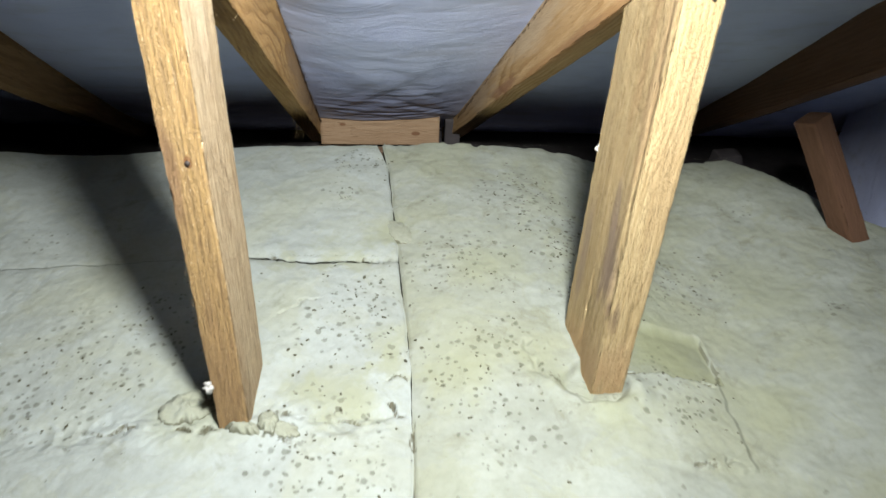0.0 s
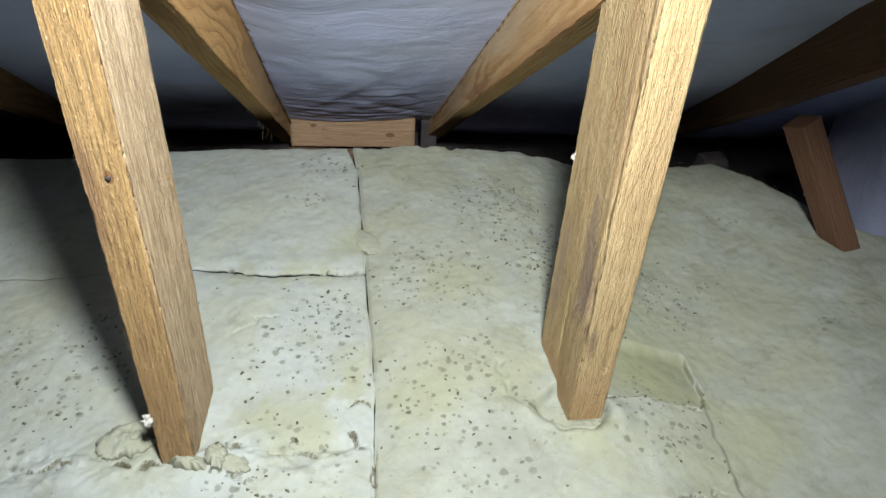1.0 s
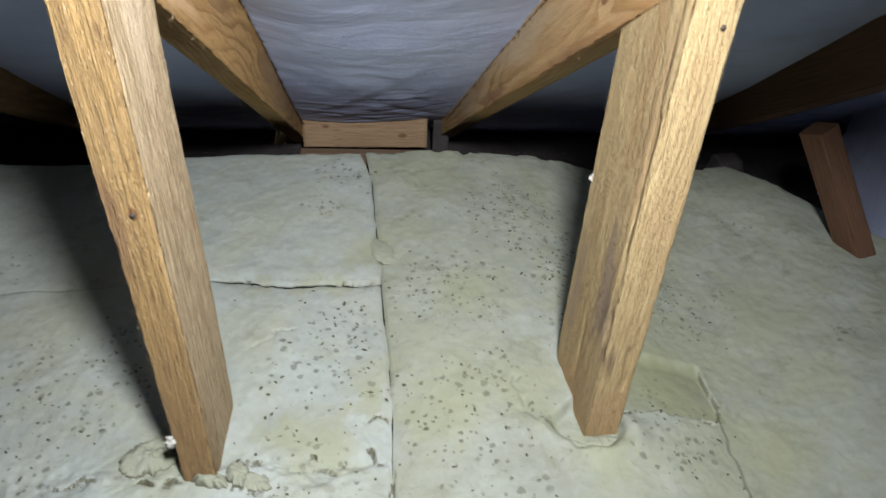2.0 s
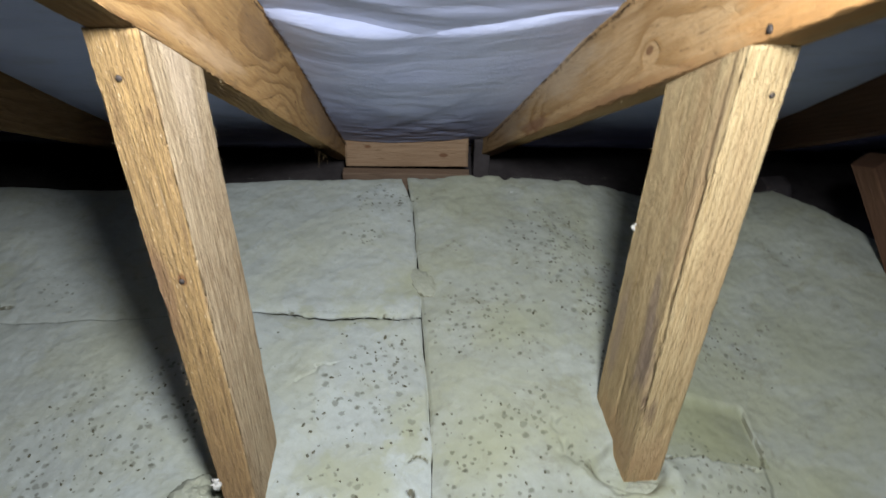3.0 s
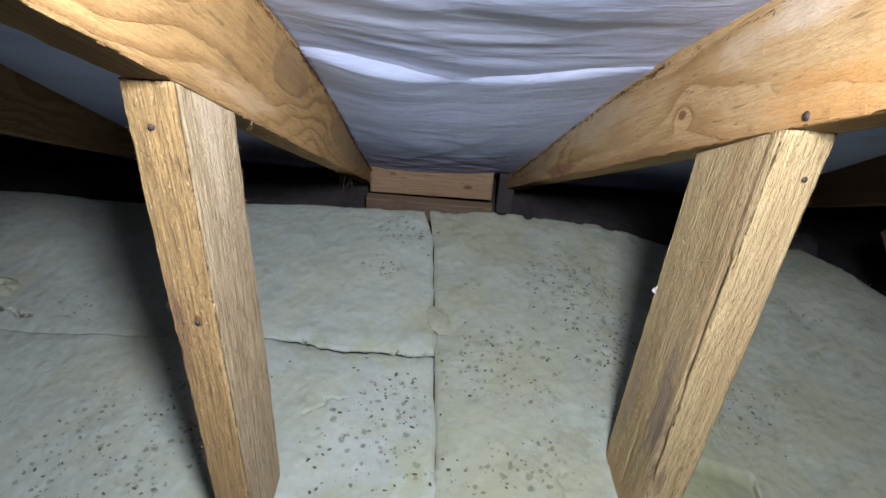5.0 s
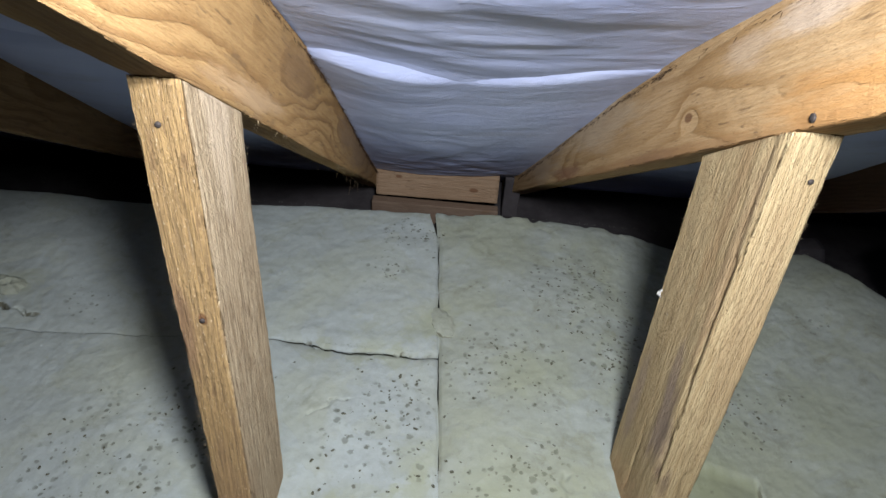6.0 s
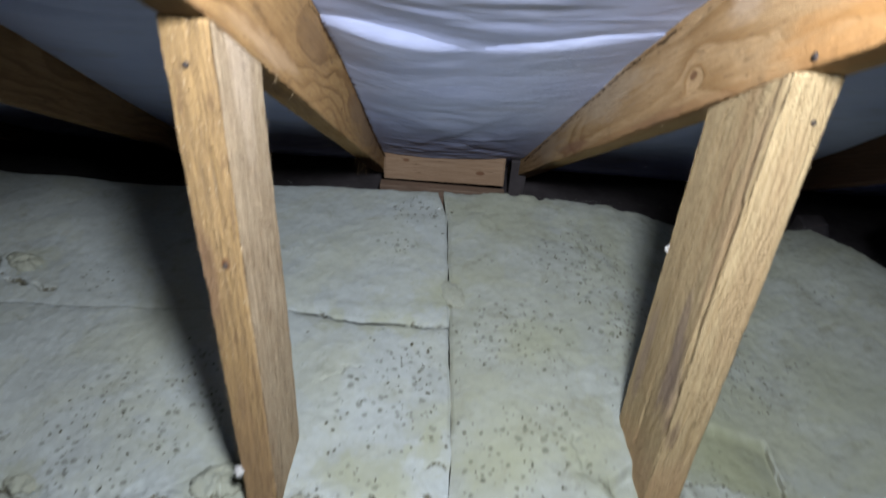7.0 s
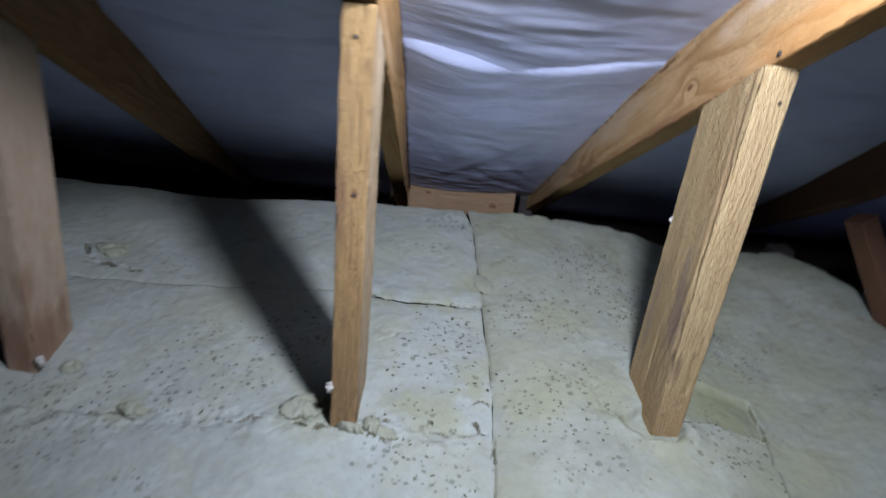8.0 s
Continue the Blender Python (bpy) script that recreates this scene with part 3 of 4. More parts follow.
# shell added to close the loft; its near black stands in for shade
slab("floor", (-2.4, -4.2, DECK_Z - 0.04), (1.5, 2.4, DECK_Z), BOARD_SHADE, "loft floor under the wool, coloured near black as shade")
slab("wall_west", (-2.45, -4.2, DECK_Z), (-2.4, 2.4, 2.4), BOARD_SHADE, "added gable wall, coloured near black as shade")
slab("wall_east", (1.5, -4.2, DECK_Z), (1.55, 2.4, 2.4), BOARD_SHADE, "added gable wall, coloured near black as shade")
slab("wall_north", (-2.4, 2.4, DECK_Z - 0.3), (1.5, 2.44, 0.4), BOARD_SHADE, "added wall closing the eave, coloured near black as shade")
slab("wall_south", (-2.4, -4.24, DECK_Z), (1.5, -4.2, 0.4), BOARD_SHADE, "added wall closing the far eave, coloured near black as shade")
slab("trim", (-0.285, 2.055, DECK_Z), (0.103, 2.088, -0.203), PLATE, "brown timber wall plate at the eave")


def plane_slab(name, y0, z0, y1, z1, thick, material, label):
    verts = [(x, y, z + dz) for x in (-2.42, 1.52) for (y, z) in ((y0, z0), (y1, z1)) for dz in (0.0, thick)]
    faces = [(0, 1, 3, 2), (4, 6, 7, 5), (0, 4, 5, 1), (2, 3, 7, 6), (0, 2, 6, 4), (1, 5, 7, 3)]
    return tagged(new(name, mesh_of(name, verts, faces, material, False)), label, "", "", "structure")


def over(y):
    """Height of the rafters' upper edge."""
    return under(y) + RISE


# unseen roof boarding, added to close the loft above the sheets
plane_slab("roof_near", RIDGE_Y, over(RIDGE_Y) + 0.05, 2.45, over(2.45) + 0.05, 0.03, BOARD_SHADE, "added unseen roof boarding above the underlay sheet")
plane_slab("roof_far", RIDGE_Y, over(RIDGE_Y) + 0.05, -4.25, over(RIDGE_Y) + 0.05 - SLOPE * 3.25, 0.03, BOARD_SHADE, "added unseen roof boarding of the opposite slope")

# eave board between the two rafters
eave = new("eave_board", timber_mesh("eave_board", 0.375, 0.022, 0.105, BOARD, 51, (0, 0), 0.01, 0.008))
eave.matrix_world = axes((-0.277, 2.101, -0.152), (1, 0, 0.02), (0, 1, 0))
tagged(eave, "pale planed softwood board closing the eave between rafters", "board")

# the block's near-black colour carries the shade of the gap beside the board
block = new("eave_block", timber_mesh("eave_block", 0.15, 0.05, 0.055, BOARD_SHADE, 53, (0, 0), 0.01, 0.008))
block.matrix_world = axes((0.142, 2.15, DECK_Z), (0, 0, 1), (1, 0, 0))
tagged(block, "wood block beside the eave board, near black as shade", "block")

# ---- underlay sheets ----
RAFT_X = [-2.4, -1.50, -0.90, -0.30, 0.30, 0.90, 1.5]


def rafter_x(k, y):
    return RAFT_X[k] + (R_SKEW * (y - 0.95) if k == 4 else 0.0)


def sheet(name, y0, y1, ny, nx, below, label, lip=False):
    """A sheet that rests on the rafters and hangs a little between them."""
    ys = np.linspace(y0, y1, ny)
    xs_bay = np.linspace(0, 1, nx)
    verts = []
    cols = []
    for k in range(6):
        for u in xs_bay[(1 if k else 0):]:
            cols.append((k, u))
    for k, u in cols:
        a = np.array([rafter_x(k, y) for y in ys])
        b = np.array([rafter_x(k + 1, y) for y in ys])
        # slack is taken up at the rafters' sides
        x = a + (b - a) * u
        hang = math.sin(math.pi * u)
        sag = (0.014 - 0.008 * smooth(1.4, 2.0, ys) + 0.004 * vnoise(np.full(ny, k + 0.5), ys * 2.0, 3)) * hang ** 1.4
        # slack waves above, pulled folds that fan out from the lower corners
        wx, wy = x + 0.05 * fbm(x * 4, ys * 4, 90 + k, 2), ys + 0.05 * fbm(x * 5, ys * 5, 95 + k, 2)
        wr = 0.0032 * hang * fbm(wx * 4.5 + 1.5 * wy + k, wy * 9 - 2.0 * wx, 40 + k, 3)
        for cx, side in ((b, 0), (a, 1)):
            dx, dy = np.abs(cx - x) + 0.03, 2.12 - ys
            fan = np.arctan2(dy, dx)
            far_off = np.hypot(dx, dy)
            wr = wr + (0.0062 - 0.0026 * side) * hang * vnoise(fan * 11 + 2 * vnoise(far_off * 3, fan * 2, 7 + k), far_off * 1.2 + k, 60 + k + side) * smooth(0.95, 0.25, far_off)
        if not lip:
            wr = wr + 0.0034 * hang * smooth(0.3, 0.8, ys) * vnoise(x * 5.5 + 1.5 * ys, ys * 46 - 7 * x + 3 * vnoise(x * 6, ys * 5, 12), 66 + k)
        taut = smooth(1.75, 2.0, ys)
        wr = wr + 0.0042 * taut * hang * vnoise(x * 4.0, ys * 75 + 2 * vnoise(x * 4, ys * 4, 8), 63 + k)
        z = over(0.0) - SLOPE * ys - sag + wr - below + (0.02 if k >= 4 or (k == 3 and u > 0.5) else 0.0) * (1 if k >= 4 else (u - 0.5) * 2)
        z = z - np.interp(ys, (1.20, 1.32, 1.42, 1.54, 1.77, 2.08), (0.0, 0.010, 0.018, 0.040, 0.078, 0.116))
        if lip:
            # two slack bows that meet where the edge is pinned
            bow = 0.046 * (u / 0.47) ** 2.2 if u < 0.47 else 0.016 + 0.030 * ((1 - u) / 0.53) ** 2.2
            s = ys - y0 - bow
            left, right = max(0.0, math.sin(math.pi * min(1, u / 0.47))), max(0.0, math.sin(math.pi * max(0, (u - 0.47) / 0.53)))
            g = 0.019 * left ** 1.1 + 0.008 * right ** 1.1 + 0.0008
            z = z - g * smooth(0.0, 0.014, s) * (1 - 0.8 * smooth(0.05, 0.5, s)) + 0.004 + 0.012 * smooth(0.001, -0.006, s)
        for xx, yy, zz in zip(x, ys, z):
            verts.append((xx, yy, zz))
    ob = new(name, mesh_of(name, verts, grid_faces(len(cols), ny), SHEET))
    return tagged(ob, label, "underlay", "", "structure")


sheet("underlay_upper", RIDGE_Y, 1.34, 420, 34, -0.002, "wrinkled pale blue-white roofing underlay above the rafters")
sheet("underlay_lower", 1.255, 2.38, 190, 34, 0.004, "pale blue-white roofing underlay with a curled upper edge", True)

# gable end hung with the same sheet
gy, gz = np.meshgrid(np.linspace(-0.6, 1.97, 90), np.linspace(DECK_Z, 1.9, 70), indexing="ij")
gx = 1.33 + 0.012 * fbm(gy * 3, gz * 2, 5, 4)
gable = new("gable_sheet", mesh_of("gable_sheet", list(zip(gx.ravel(), gy.ravel(), gz.ravel())), grid_faces(90, 70), SHEET))
tagged(gable, "pale blue-white underlay sheet hung against the gable", "underlay", "", "structure")

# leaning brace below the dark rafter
brace = new("brace", timber_mesh("brace", 0.60, 0.05, 0.06, RAFT_SHADED, 61, (0, 0)))
brace.matrix_world = axes((1.170, 1.301, -0.265), (-0.17, 0.085, 0.29), (1, 0.3, 0))
tagged(brace, "short dark brown brace leaning under the rafter", "brace")

# ---- mineral wool ----
CRACKS = [
    # polyline, half width, depth
    ([(-0.31, 1.243), (-0.265, 1.231), (-0.22, 1.223), (-0.15, 1.228), (-0.09, 1.228), (-0.040, 1.232)], 0.0020, 0.011),
    ([(0.350, 0.893), (0.40, 0.905), (0.437, 0.912), (0.465, 0.901), (0.522, 0.900)], 0.0026, 0.020),
    ([(-0.066, 0.901), (-0.044, 0.904), (-0.020, 0.902)], 0.0020, 0.018),
    ([(-0.048, 0.844), (-0.045, 0.823), (-0.028, 0.816)], 0.0024, 0.016),
    ([(-0.26, 1.06), (-0.22, 1.095), (-0.17, 1.115)], 0.0016, 0.006),
    ([(-1.054, 1.392), (-1.03, 1.345), (-0.99, 1.315), (-0.94, 1.30), (-0.865, 1.285)], 0.0034, 0.030),
    ([(-0.78, 0.814), (-0.724, 0.816), (-0.688, 0.800)], 0.0026, 0.026),
    ([(-0.525, 0.800), (-0.482, 0.798), (-0.466, 0.811), (-0.41, 0.791)], 0.0016, 0.012),
    ([(-0.418, 0.835), (-0.388, 0.800), (-0.352, 0.790), (-0.324, 0.795)], 0.0030, 0.022),
    ([(-0.225, 0.774), (-0.198, 0.756), (-0.166, 0.745)], 0.0018, 0.014),
    ([(-0.262, 0.842), (-0.232, 0.824), (-0.175, 0.816), (-0.119, 0.807), (-0.064, 0.806)], 0.0030, 0.012),
    ([(-0.019, 0.80), (-0.020, 0.775), (-0.020, 0.744)], 0.0016, 0.014),
    ([(0.19, 0.97), (0.193, 0.90), (0.225, 0.858), (0.268, 0.820), (0.32, 0.828)], 0.0060, 0.006),
    ([(0.407, 0.713), (0.463, 0.723), (0.50, 0.735)], 0.0018, 0.010),
]


def wool_height(x, y):
    base = -0.045 * smooth(-0.35, -0.85, x) + 0.018 * smooth(-0.05, 0.1, x) * smooth(0.42, 0.25, x) * (0.3 + 0.7 * smooth(1.65, 1.3, y))
    base = base - 0.050 * smooth(0.34, 0.60, x) + 0.035 * smooth(0.65, 1.0, x)
    base = base + 0.010 * fbm(x * 2.4, y * 2.4, 2, 3) + 0.0018 * fbm(x * 12, y * 12, 8, 4) + 0.0008 * fbm(x * 60, y * 60, 9, 3)
    # swollen collar before the pale post, torn tuft beside the ochre one
    ring = np.hypot((x - 0.295) / 1.25, y - 0.875) + 0.006 * fbm(x * 24, y * 24, 29, 2)
    base = base + 0.012 * np.exp(-((ring - 0.062) / 0.016) ** 2) * smooth(0.90, 0.86, y) - 0.018 * smooth(0.052, 0.036, ring)
    # a flap beside the pale post lies a little lower
    flap = 0.546 + 0.004 * fbm(y * 20, y * 3, 91, 2) - 0.16 * np.clip(0.95 - y, 0, 1) - 0.15 * np.clip(y - 1.03, 0, 1)
    edge_y = 0.903 + 0.006 * fbm(x * 24, x * 2, 93, 3) - 0.02 * (x - 0.45)
    base = base - 0.013 * smooth(0.33, 0.36, x) * smooth(0.003, -0.003, x - flap) * smooth(-0.002, 0.002, y - edge_y) * smooth(1.05, 1.02, y)
    side = 0.531 + 0.006 * fbm(y * 26, y * 3, 94, 3)
    low = 0.712 + 0.07 * (x - 0.407) + 0.006 * fbm(x * 22, x * 4, 96, 3)
    base = base + 0.007 * smooth(0.34, 0.42, x) * smooth(0.005, -0.005, x - side) * smooth(0.004, -0.004, y - edge_y) * smooth(-0.004, 0.004, y - low)
    # rough band along the cross joint
    band = np.exp(-((y - 0.80) / 0.035) ** 2) * smooth(0.0, -0.1, x)
    base = base + band * (0.007 * fbm(x * 16, y * 20, 17, 4) + 0.005 * (0.5 - np.abs(fbm(x * 30, y * 34, 19, 3))))
    for line, half, deep in CRACKS:
        d = along(x + 0.006 * fbm(x * 50, y * 50, 31, 2), y + 0.007 * fbm(x * 50, y * 50, 33, 2), line)
        uneven = np.clip(0.55 + 0.7 * fbm(x * 45 + 9, y * 45, 35, 2), 0.0, 1.2)
        base = base - deep * uneven * np.exp(-(d / (half * (0.6 + 0.6 * uneven))) ** 2)
    return base


def seam_shift(y):
    """How far the long joint wanders from its line, along y."""
    way = np.interp(y, (0.2, 0.7, 0.93, 1.10, 1.235, 1.40, 1.60, 1.72), (0.012, 0.018, 0.020, 0.007, 0.0, -0.011, -0.025, -0.044))
    return way + 0.0011 * fbm(y * 22, y * 3 + 5, 101, 3)


def joint_shift(x):
    """How far the cross joint dips towards the walker, along x."""
    way = np.interp(x, (-1.4, -0.42, -0.37, -0.30, -0.265, -0.22, -0.15, -0.09, -0.038), (0.004, 0.006, 0.010, 0.006, -0.007, -0.015, -0.010, -0.010, -0.005))
    return way + 0.003 * fbm(x * 26, x * 2 + 3, 103, 3)


def batt(label, x0, x1, y0, y1, cell, lift=0.0, cut=None, material=WOOL):
    """One batt of wool: felted top, soft arrises, torn sides."""
    nx, ny = max(6, int((x1 - x0) / cell)), max(6, int((y1 - y0) / cell))
    u = np.linspace(0, 1, nx)
    v = np.linspace(0, 1, ny)
    gxx, gyy = np.meshgrid(x0 + (x1 - x0) * u, y0 + (y1 - y0) * v, indexing="ij")
    ex = np.minimum(gxx - x0, x1 - gxx)
    ey = np.minimum(gyy - y0, y1 - gyy)
    # uneven edges
    sx = np.where(gxx - x0 < x1 - gxx, 1, -1)
    sy = np.where(gyy - y0 < y1 - gyy, 1, -1)
    px = gxx + sx * np.exp(-ex / 0.03) * 0.0014 * (fbm(gyy * 14, gxx * 2, 71, 3) * 0.8 + 0.1)
    py = gyy + sy * np.exp(-ey / 0.03) * 0.004 * (fbm(gxx * 14, gyy * 2, 73, 3) * 0.6 * smooth(1.6, 1.7, gyy) - 0.1)
    along_seam = min(abs(x1 + 0.038), abs(x0 + 0.038)) < 0.004
    if along_seam:
        px = px + seam_shift(gyy) * np.exp(-np.abs(gxx + 0.038) / 0.12)
        if x1 < 0:
            # the joint gapes at its far end
            px = px - 0.009 * smooth(1.60, 1.72, gyy) * np.exp(-(x1 - gxx) / 0.012)
    for side_y in (y0, y1):
        if abs(side_y - 1.239) < 0.001:
            py = py + joint_shift(gxx) * np.exp(-np.abs(gyy - 1.239) / 0.05)
    if abs(y1 - 1.2394) < 0.001:
        # the joint stands open towards the long seam
        py = py - (0.0002 + 0.0016 * smooth(-0.16, -0.05, px) + 0.0008 * fbm(px * 22, px * 3, 87, 4)) * smooth(-0.37, -0.30, px) * np.exp(-(y1 - gyy) / 0.03)
    if cut is not None:
        (ax, ay), (bx, by) = cut
        # the far corner is cut away on a ragged slant
        limit = ay + (by - ay) * np.clip((px - ax) / (bx - ax), 0, 1) + 0.012 * fbm(px * 30, px * 3, 77, 3)
        py = y0 + (py - y0) * np.clip((limit - y0) / (y1 - y0), 0.05, 1)
    top = wool_height(px, py) + lift
    edge = np.minimum(ex, ey)
    # the cross joints are matted together in places, the long joint is open
    open_x = np.clip(0.08 + (0.10 * smooth(-0.40, -0.33, px) + 0.8 * smooth(-0.13, -0.05, px)) * (py > 1.1) + 0.3 * smooth(0.05, 0.4, fbm(px * 7, py * 3, 83, 3)) * (py < 1.1) + (py > 1.6), 0, 1)
    matted = 1.0 - 0.8 * smooth(0.80, 0.84, gyy) * smooth(1.0, 0.95, gyy)
    if abs(y0 - 1.2388) < 0.001:
        # the upper batt rolls over the lower one
        roll = smooth(-0.40, -0.30, gxx)
        top = top + roll * (0.003 * np.exp(-((gyy - y0 - 0.030) / 0.026) ** 2) - 0.003 * np.exp(-(gyy - y0) / 0.009))
    if abs(y1 - 1.2394) < 0.001:
        top = top - 0.006 * smooth(-0.40, -0.30, gxx) * np.exp(-(y1 - gyy) / 0.014)
    top = top - np.maximum(0.006 * matted * np.exp(-ex / 0.002), 0.007 * open_x * np.exp(-ey / 0.003)) - 0.003 * np.exp(-edge / 0.02) * (1 + 0.8 * fbm(px * 9, py * 9, 79, 2))
    verts = list(zip(px.ravel(), py.ravel(), top.ravel()))
    faces = grid_faces(nx, ny)
    rim = [i * ny for i in range(nx)] + [(nx - 1) * ny + j for j in range(1, ny)] + [i * ny + ny - 1 for i in range(nx - 2, -1, -1)] + [j for j in range(ny - 2, 0, -1)]
    last = rim
    for k, z in enumerate((-0.06, -0.12, -0.19, DECK_Z + 0.002)):
        ring_now = []
        for idx in rim:
            x, y, zt = verts[idx]
            jig = 0.004 * noise.noise((x * 30, y * 30, z * 40))
            cx, cy = (x0 + x1) / 2 - x, (y0 + y1) / 2 - y
            ln = math.hypot(cx, cy)
            ring_now.append(len(verts))
            verts.append((x + cx / ln * (0.003 + abs(jig)), y + cy / ln * (0.003 + abs(jig)), min(z, zt - 0.02 * (k + 1))))
        for a in range(len(rim)):
            b = (a + 1) % len(rim)
            faces.append((last[a], ring_now[a], ring_now[b], last[b])[::-1])
        last = ring_now
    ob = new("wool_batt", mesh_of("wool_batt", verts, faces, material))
    return tagged(ob, label, "insulation", "wool batts on the loft floor")


PALE = "pale grey-green mineral wool batt speckled with dirt"
TORN = "yellowed mineral wool batt with a torn edge"
FAR = "grey mineral wool batt lying in shade"
batt(PALE, -1.42, -0.0388, 1.2388, 1.72, 0.0034, 0.001)
batt("mineral wool batt with dark dirt spots beside the post", -1.42, -0.0386, 0.8178, 1.2394, 0.0025)
batt(TORN, -1.42, -0.038, 0.24, 0.8194, 0.0028, 0.0)
batt("broad pale mineral wool batt swollen round the post", -0.0368, 1.16, 0.25, 1.73, 0.0029, 0.0, ((0.86, 1.73), (1.13, 1.40)), WOOL_DAMP)
batt(FAR, -2.2, -1.425, 0.822, 1.73, 0.010)
batt(FAR, -2.2, -1.425, 0.24, 0.818, 0.014)
for x0, x1 in ((-2.38, -1.20), (-1.19, -0.041), (-0.035, 1.16)):
    for y0, y1 in ((-0.35, 0.235), (-0.94, -0.36), (-1.55, -0.95), (-2.15, -1.56), (-2.75, -2.16), (-3.35, -2.76), (-4.0, -3.36)):
        batt(FAR, x0, x1, y0, y1, 0.03, -0.01)

# torn flaps and tufts of wool round the posts and on the joints
def tuft_mesh(rx, ry, high, seed, turn=0.0, rings=24, spokes=72):
    """A torn piece that lies flat: ragged outline, steep rim, lumpy back."""
    rnd = random.Random(seed)
    corners = [rnd.uniform(0.72, 1.12) for _ in range(7)]
    verts, faces = [], []
    for i in range(rings + 1):
        f = i / rings
        for j in range(spokes):
            an = math.tau * j / spokes
            k = 7 * j / spokes
            a, b = corners[int(k) % 7], corners[(int(k) + 1) % 7]
            t = k - int(k)
            reach = a + (b - a) * t * t * (3 - 2 * t) + 0.16 * noise.fractal(Vector((math.cos(an) * 4, math.sin(an) * 4, seed)), 0.7, 2.1, 5)
            x, y = math.cos(an) * rx * reach * f, math.sin(an) * ry * reach * f
            rim = 1 - f ** 4
            z = high * rim * (0.85 + 0.42 * noise.fractal(Vector((x * 50, y * 50, seed * 2.0)), 0.9, 2.1, 5)) - (0.006 if i == rings else 0.0)
            verts.append((x * math.cos(turn) - y * math.sin(turn), x * math.sin(turn) + y * math.cos(turn), z))
    for i in range(rings):
        for j in range(spokes):
            a, b = i * spokes + j, i * spokes + (j + 1) % spokes
            faces.append((a, a + spokes, b + spokes, b))
    return mesh_of("wool_tuft", verts, faces, WOOL_TUFT)


for k, (x, y, rx, ry, high, turn) in enumerate(((-0.372, 0.838, 0.052, 0.040, 0.017, 0.3), (-0.284, 0.796, 0.036, 0.016, 0.016, -0.2), (-0.243, 0.800, 0.017, 0.021, 0.011, 0.5), (-0.222, 0.790, 0.030, 0.015, 0.007, -0.5),
                                                (-0.034, 1.326, 0.030, 0.056, 0.0045, 0.45), (-0.99, 1.375, 0.055, 0.030, 0.013, -0.3), (-0.70, 0.835, 0.034, 0.022, 0.009, 0.2), (-0.865, 0.93, 0.024, 0.020, 0.012, 0.0),
                                                (0.315, 0.842, 0.042, 0.018, 0.009, 0.1))):
    tuft = new("wool_tuft", tuft_mesh(rx, ry, high, k + 3, turn))
    tuft.location = (x, y, float(wool_height(np.array([x]), np.array([y]))[0]) - 0.001)
    tagged(tuft, "torn tuft of yellowed mineral wool on the batts", "insulation", "wool tufts")

# crumbs of white foam stuck to the posts
for x, y, z, s in ((0.267, 1.024, 0.376, 0.006), (0.271, 0.985, 0.372, 0.0035), (-0.3235, 0.795, 0.087, 0.006), (-0.905, 0.899, -0.022, 0.008)):
    crumb = new("foam_crumb", lump_mesh("foam_crumb", (s, s * 0.8, s * 1.4), x * 40, FOAM, 0.9, 12))
    crumb.location = (x, y, z)
    tagged(crumb, "small white crumb of foam stuck to the post", "foam", "foam crumbs")

# small offcut at the end of the wool, near black in place of shade
offcut = new("wood_offcut", timber_mesh("wood_offcut", 0.075, 0.05, 0.045, BOARD_SHADE, 71, (0.2, -0.3)))
offcut.matrix_world = axes((0.87, 1.80, -0.07), (1, 0.05, 0.1), (0, 1, 0))
tagged(offcut, "short wood offcut behind the wool, near black as shade", "offcut")


def level(x, y):
    """Height of the wool's skin at one place."""
    return float(wool_height(np.array([x]), np.array([y]))[0])


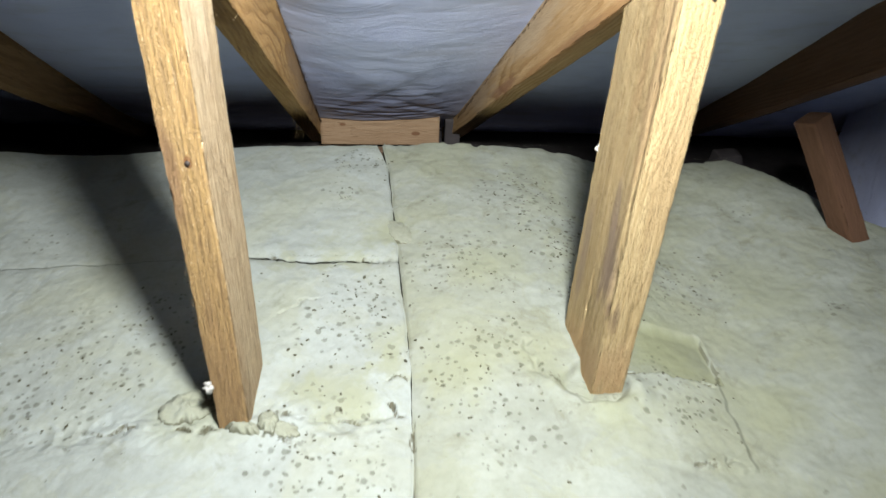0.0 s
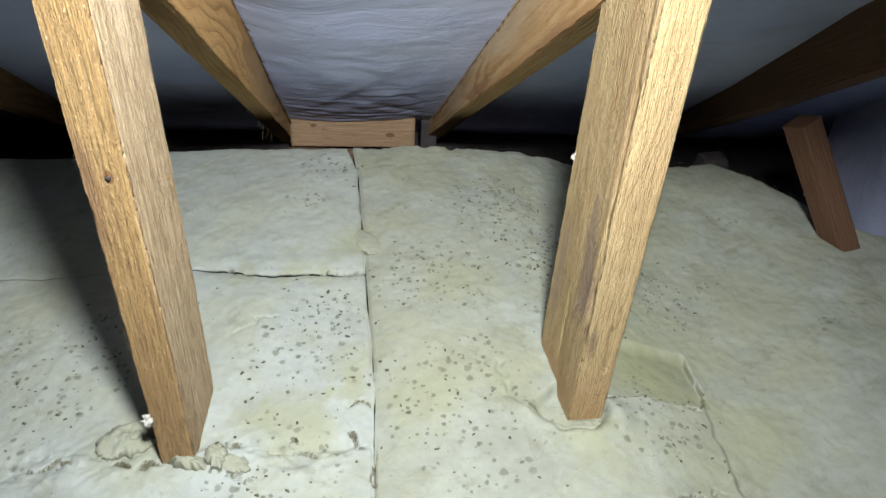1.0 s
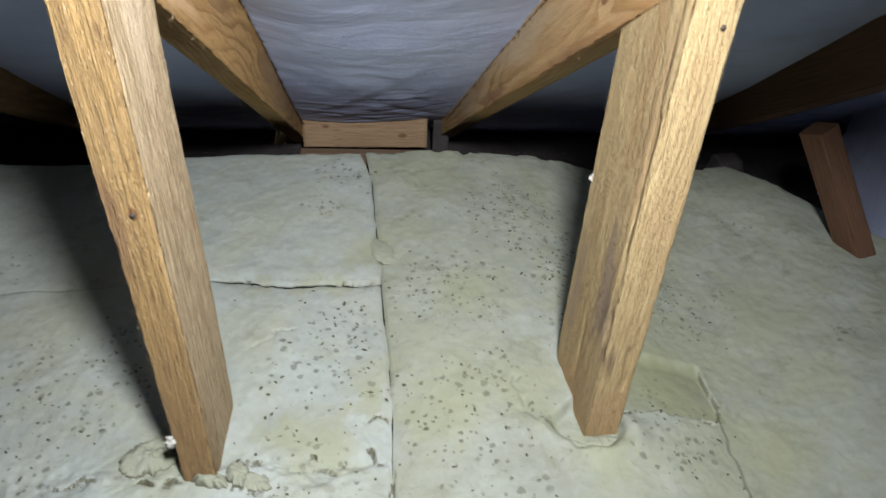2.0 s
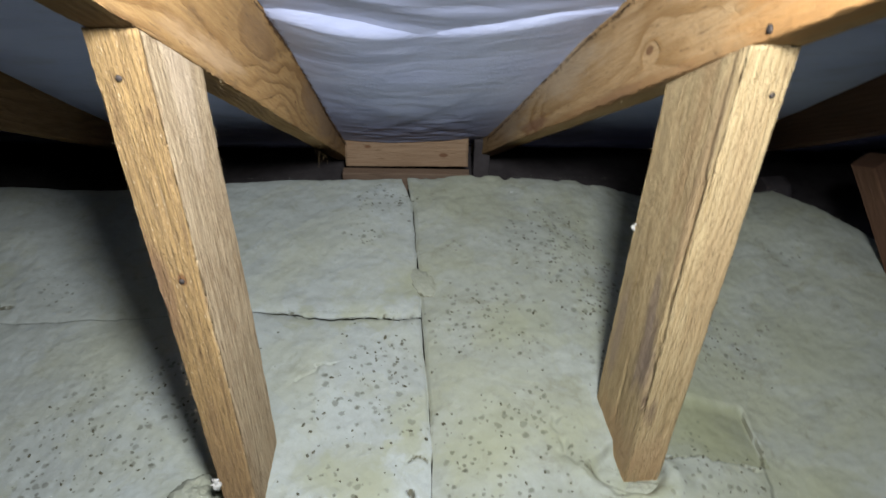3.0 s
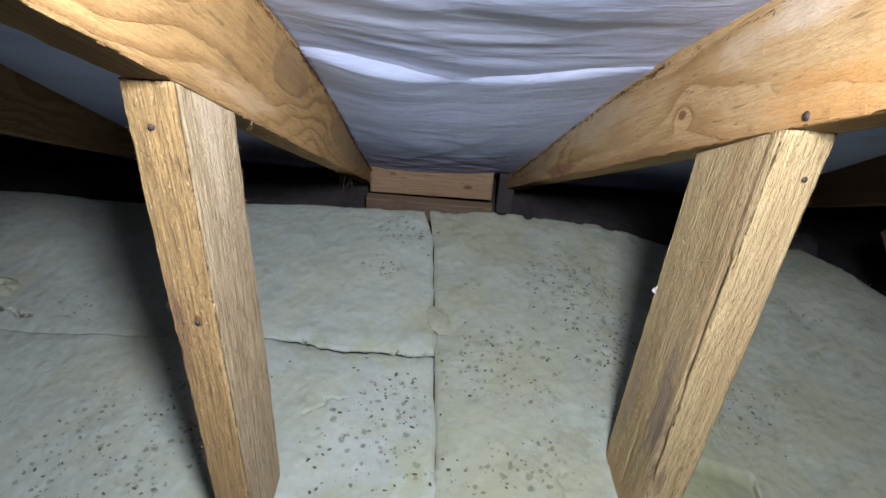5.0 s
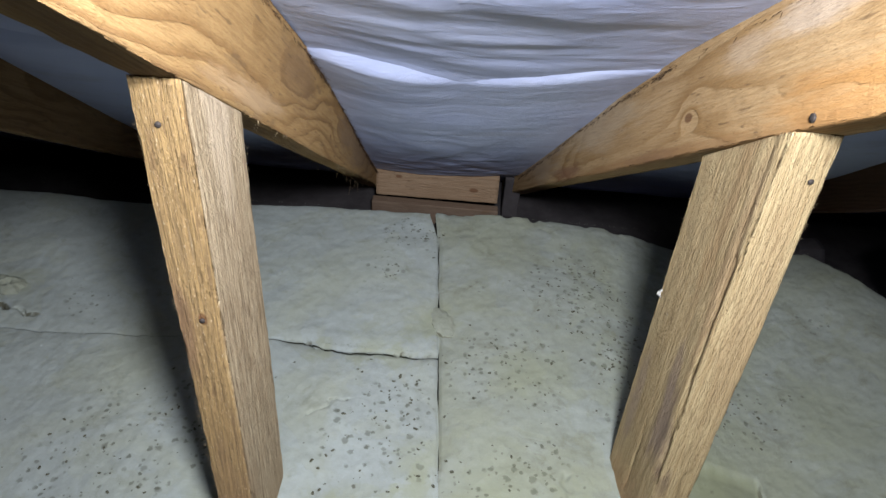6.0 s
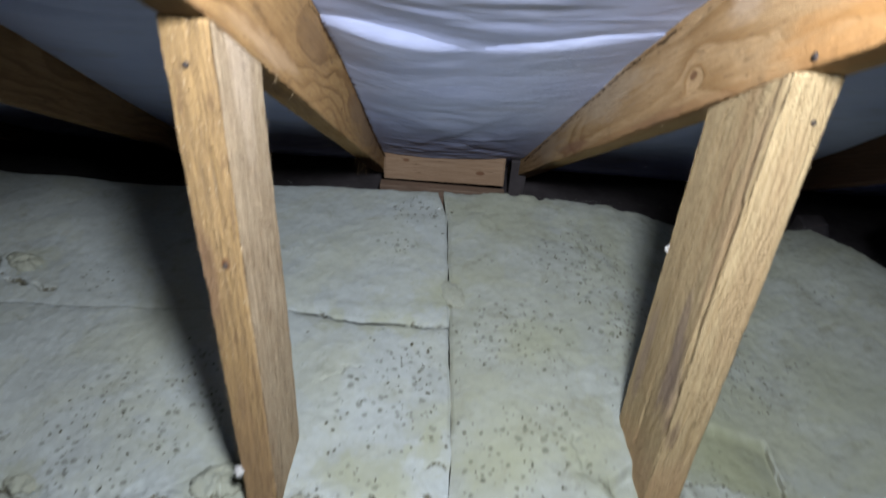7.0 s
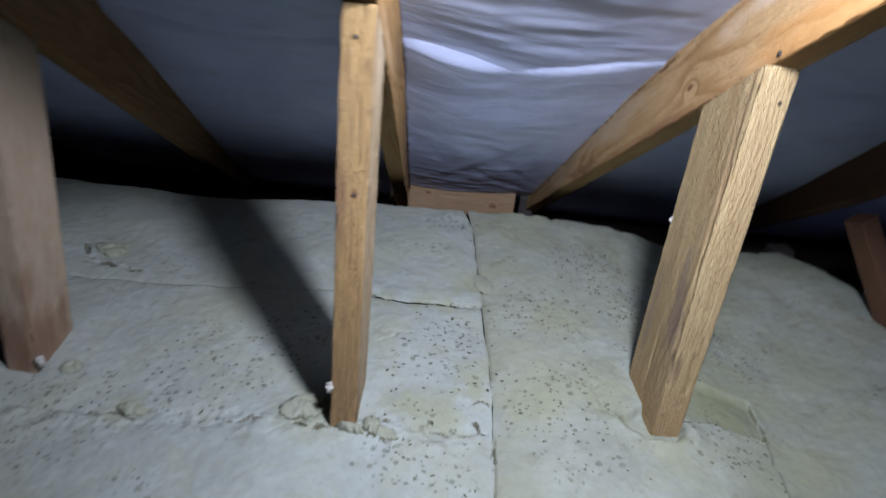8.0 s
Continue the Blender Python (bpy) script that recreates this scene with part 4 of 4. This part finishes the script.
# dark crumbs and droppings, thickest on the soiled patches
def crumbs(count, seed):
    rnd = random.Random(seed)
    gold = (1 + 5 ** 0.5) / 2
    base = [(-1, gold, 0), (1, gold, 0), (-1, -gold, 0), (1, -gold, 0), (0, -1, gold), (0, 1, gold), (0, -1, -gold), (0, 1, -gold), (gold, 0, -1), (gold, 0, 1), (-gold, 0, -1), (-gold, 0, 1)]
    tris = [(0, 11, 5), (0, 5, 1), (0, 1, 7), (0, 7, 10), (0, 10, 11), (1, 5, 9), (5, 11, 4), (11, 10, 2), (10, 7, 6), (7, 1, 8),
            (3, 9, 4), (3, 4, 2), (3, 2, 6), (3, 6, 8), (3, 8, 9), (4, 9, 5), (2, 4, 11), (6, 2, 10), (8, 6, 7), (9, 8, 1)]
    verts, faces = [], []
    while len(verts) < count * 12:
        cx, cy, reach = rnd.choice(SOILED)
        x, y = rnd.gauss(cx, reach * 0.5), rnd.gauss(cy, reach * 0.5)
        if not (-1.3 < x < 0.95 and 0.4 < y < 1.68):
            continue
        size, long, turn = rnd.uniform(0.0009, 0.0028), rnd.uniform(1.0, 2.2), rnd.uniform(0, math.tau)
        z = level(x, y) + size * 0.1
        at = len(verts)
        for bx, by, bz in base:
            wob = rnd.uniform(0.65, 1.2)
            px, py, pz = wob * bx * size * long / 1.9, wob * by * size / 1.9, bz * size * 0.4 / 1.9
            verts.append((x + px * math.cos(turn) - py * math.sin(turn), y + px * math.sin(turn) + py * math.cos(turn), z + pz))
        faces += [(a + at, b + at, c + at) for a, b, c in tris]
    return mesh_of("dirt_crumbs", verts, faces, DIRT)


DIRT = plain_material("dry_dirt", (0.088, 0.086, 0.060), 0.95, 0.0, 200)
tagged(new("dirt_crumbs", crumbs(640, 3)), "small dark dirt crumbs scattered over the wool", "dirt", "", "stuff")

# loose wool hairs along torn edges and joints
hairs = [((-1.3, 1.722, -0.02), (-0.05, 1.722, -0.006), (0, 0.5, 0.8)), ((-0.03, 1.73, 0.0), (0.5, 1.73, 0.0), (0, 0.5, 0.8)), ((0.5, 1.73, -0.03), (0.86, 1.73, -0.03), (0, 0.5, 0.8)),
         ((0.86, 1.72, -0.02), (1.12, 1.42, -0.01), (0.5, 0.3, 0.8)), ((-0.42, 0.80, 0.0), (-0.18, 0.79, -0.008), (0, -0.4, 1)), ((-0.85, 0.81, -0.045), (-0.5, 0.81, -0.03), (0, -0.4, 1)),
         ((0.22, 0.865, 0.022), (0.36, 0.865, 0.012), (0, -0.3, 1)), ((-0.33, 1.235, 0.0), (-0.05, 1.235, 0.0), (0, -0.3, 1))]
tagged(new("wool_hairs", fibres("wool_hairs", 700, hairs, 21, 0.008, 0.00025, 0.2, 1.0, WOOL_DAMP)), "loose pale wool hairs along torn edges", "insulation", "", "stuff")
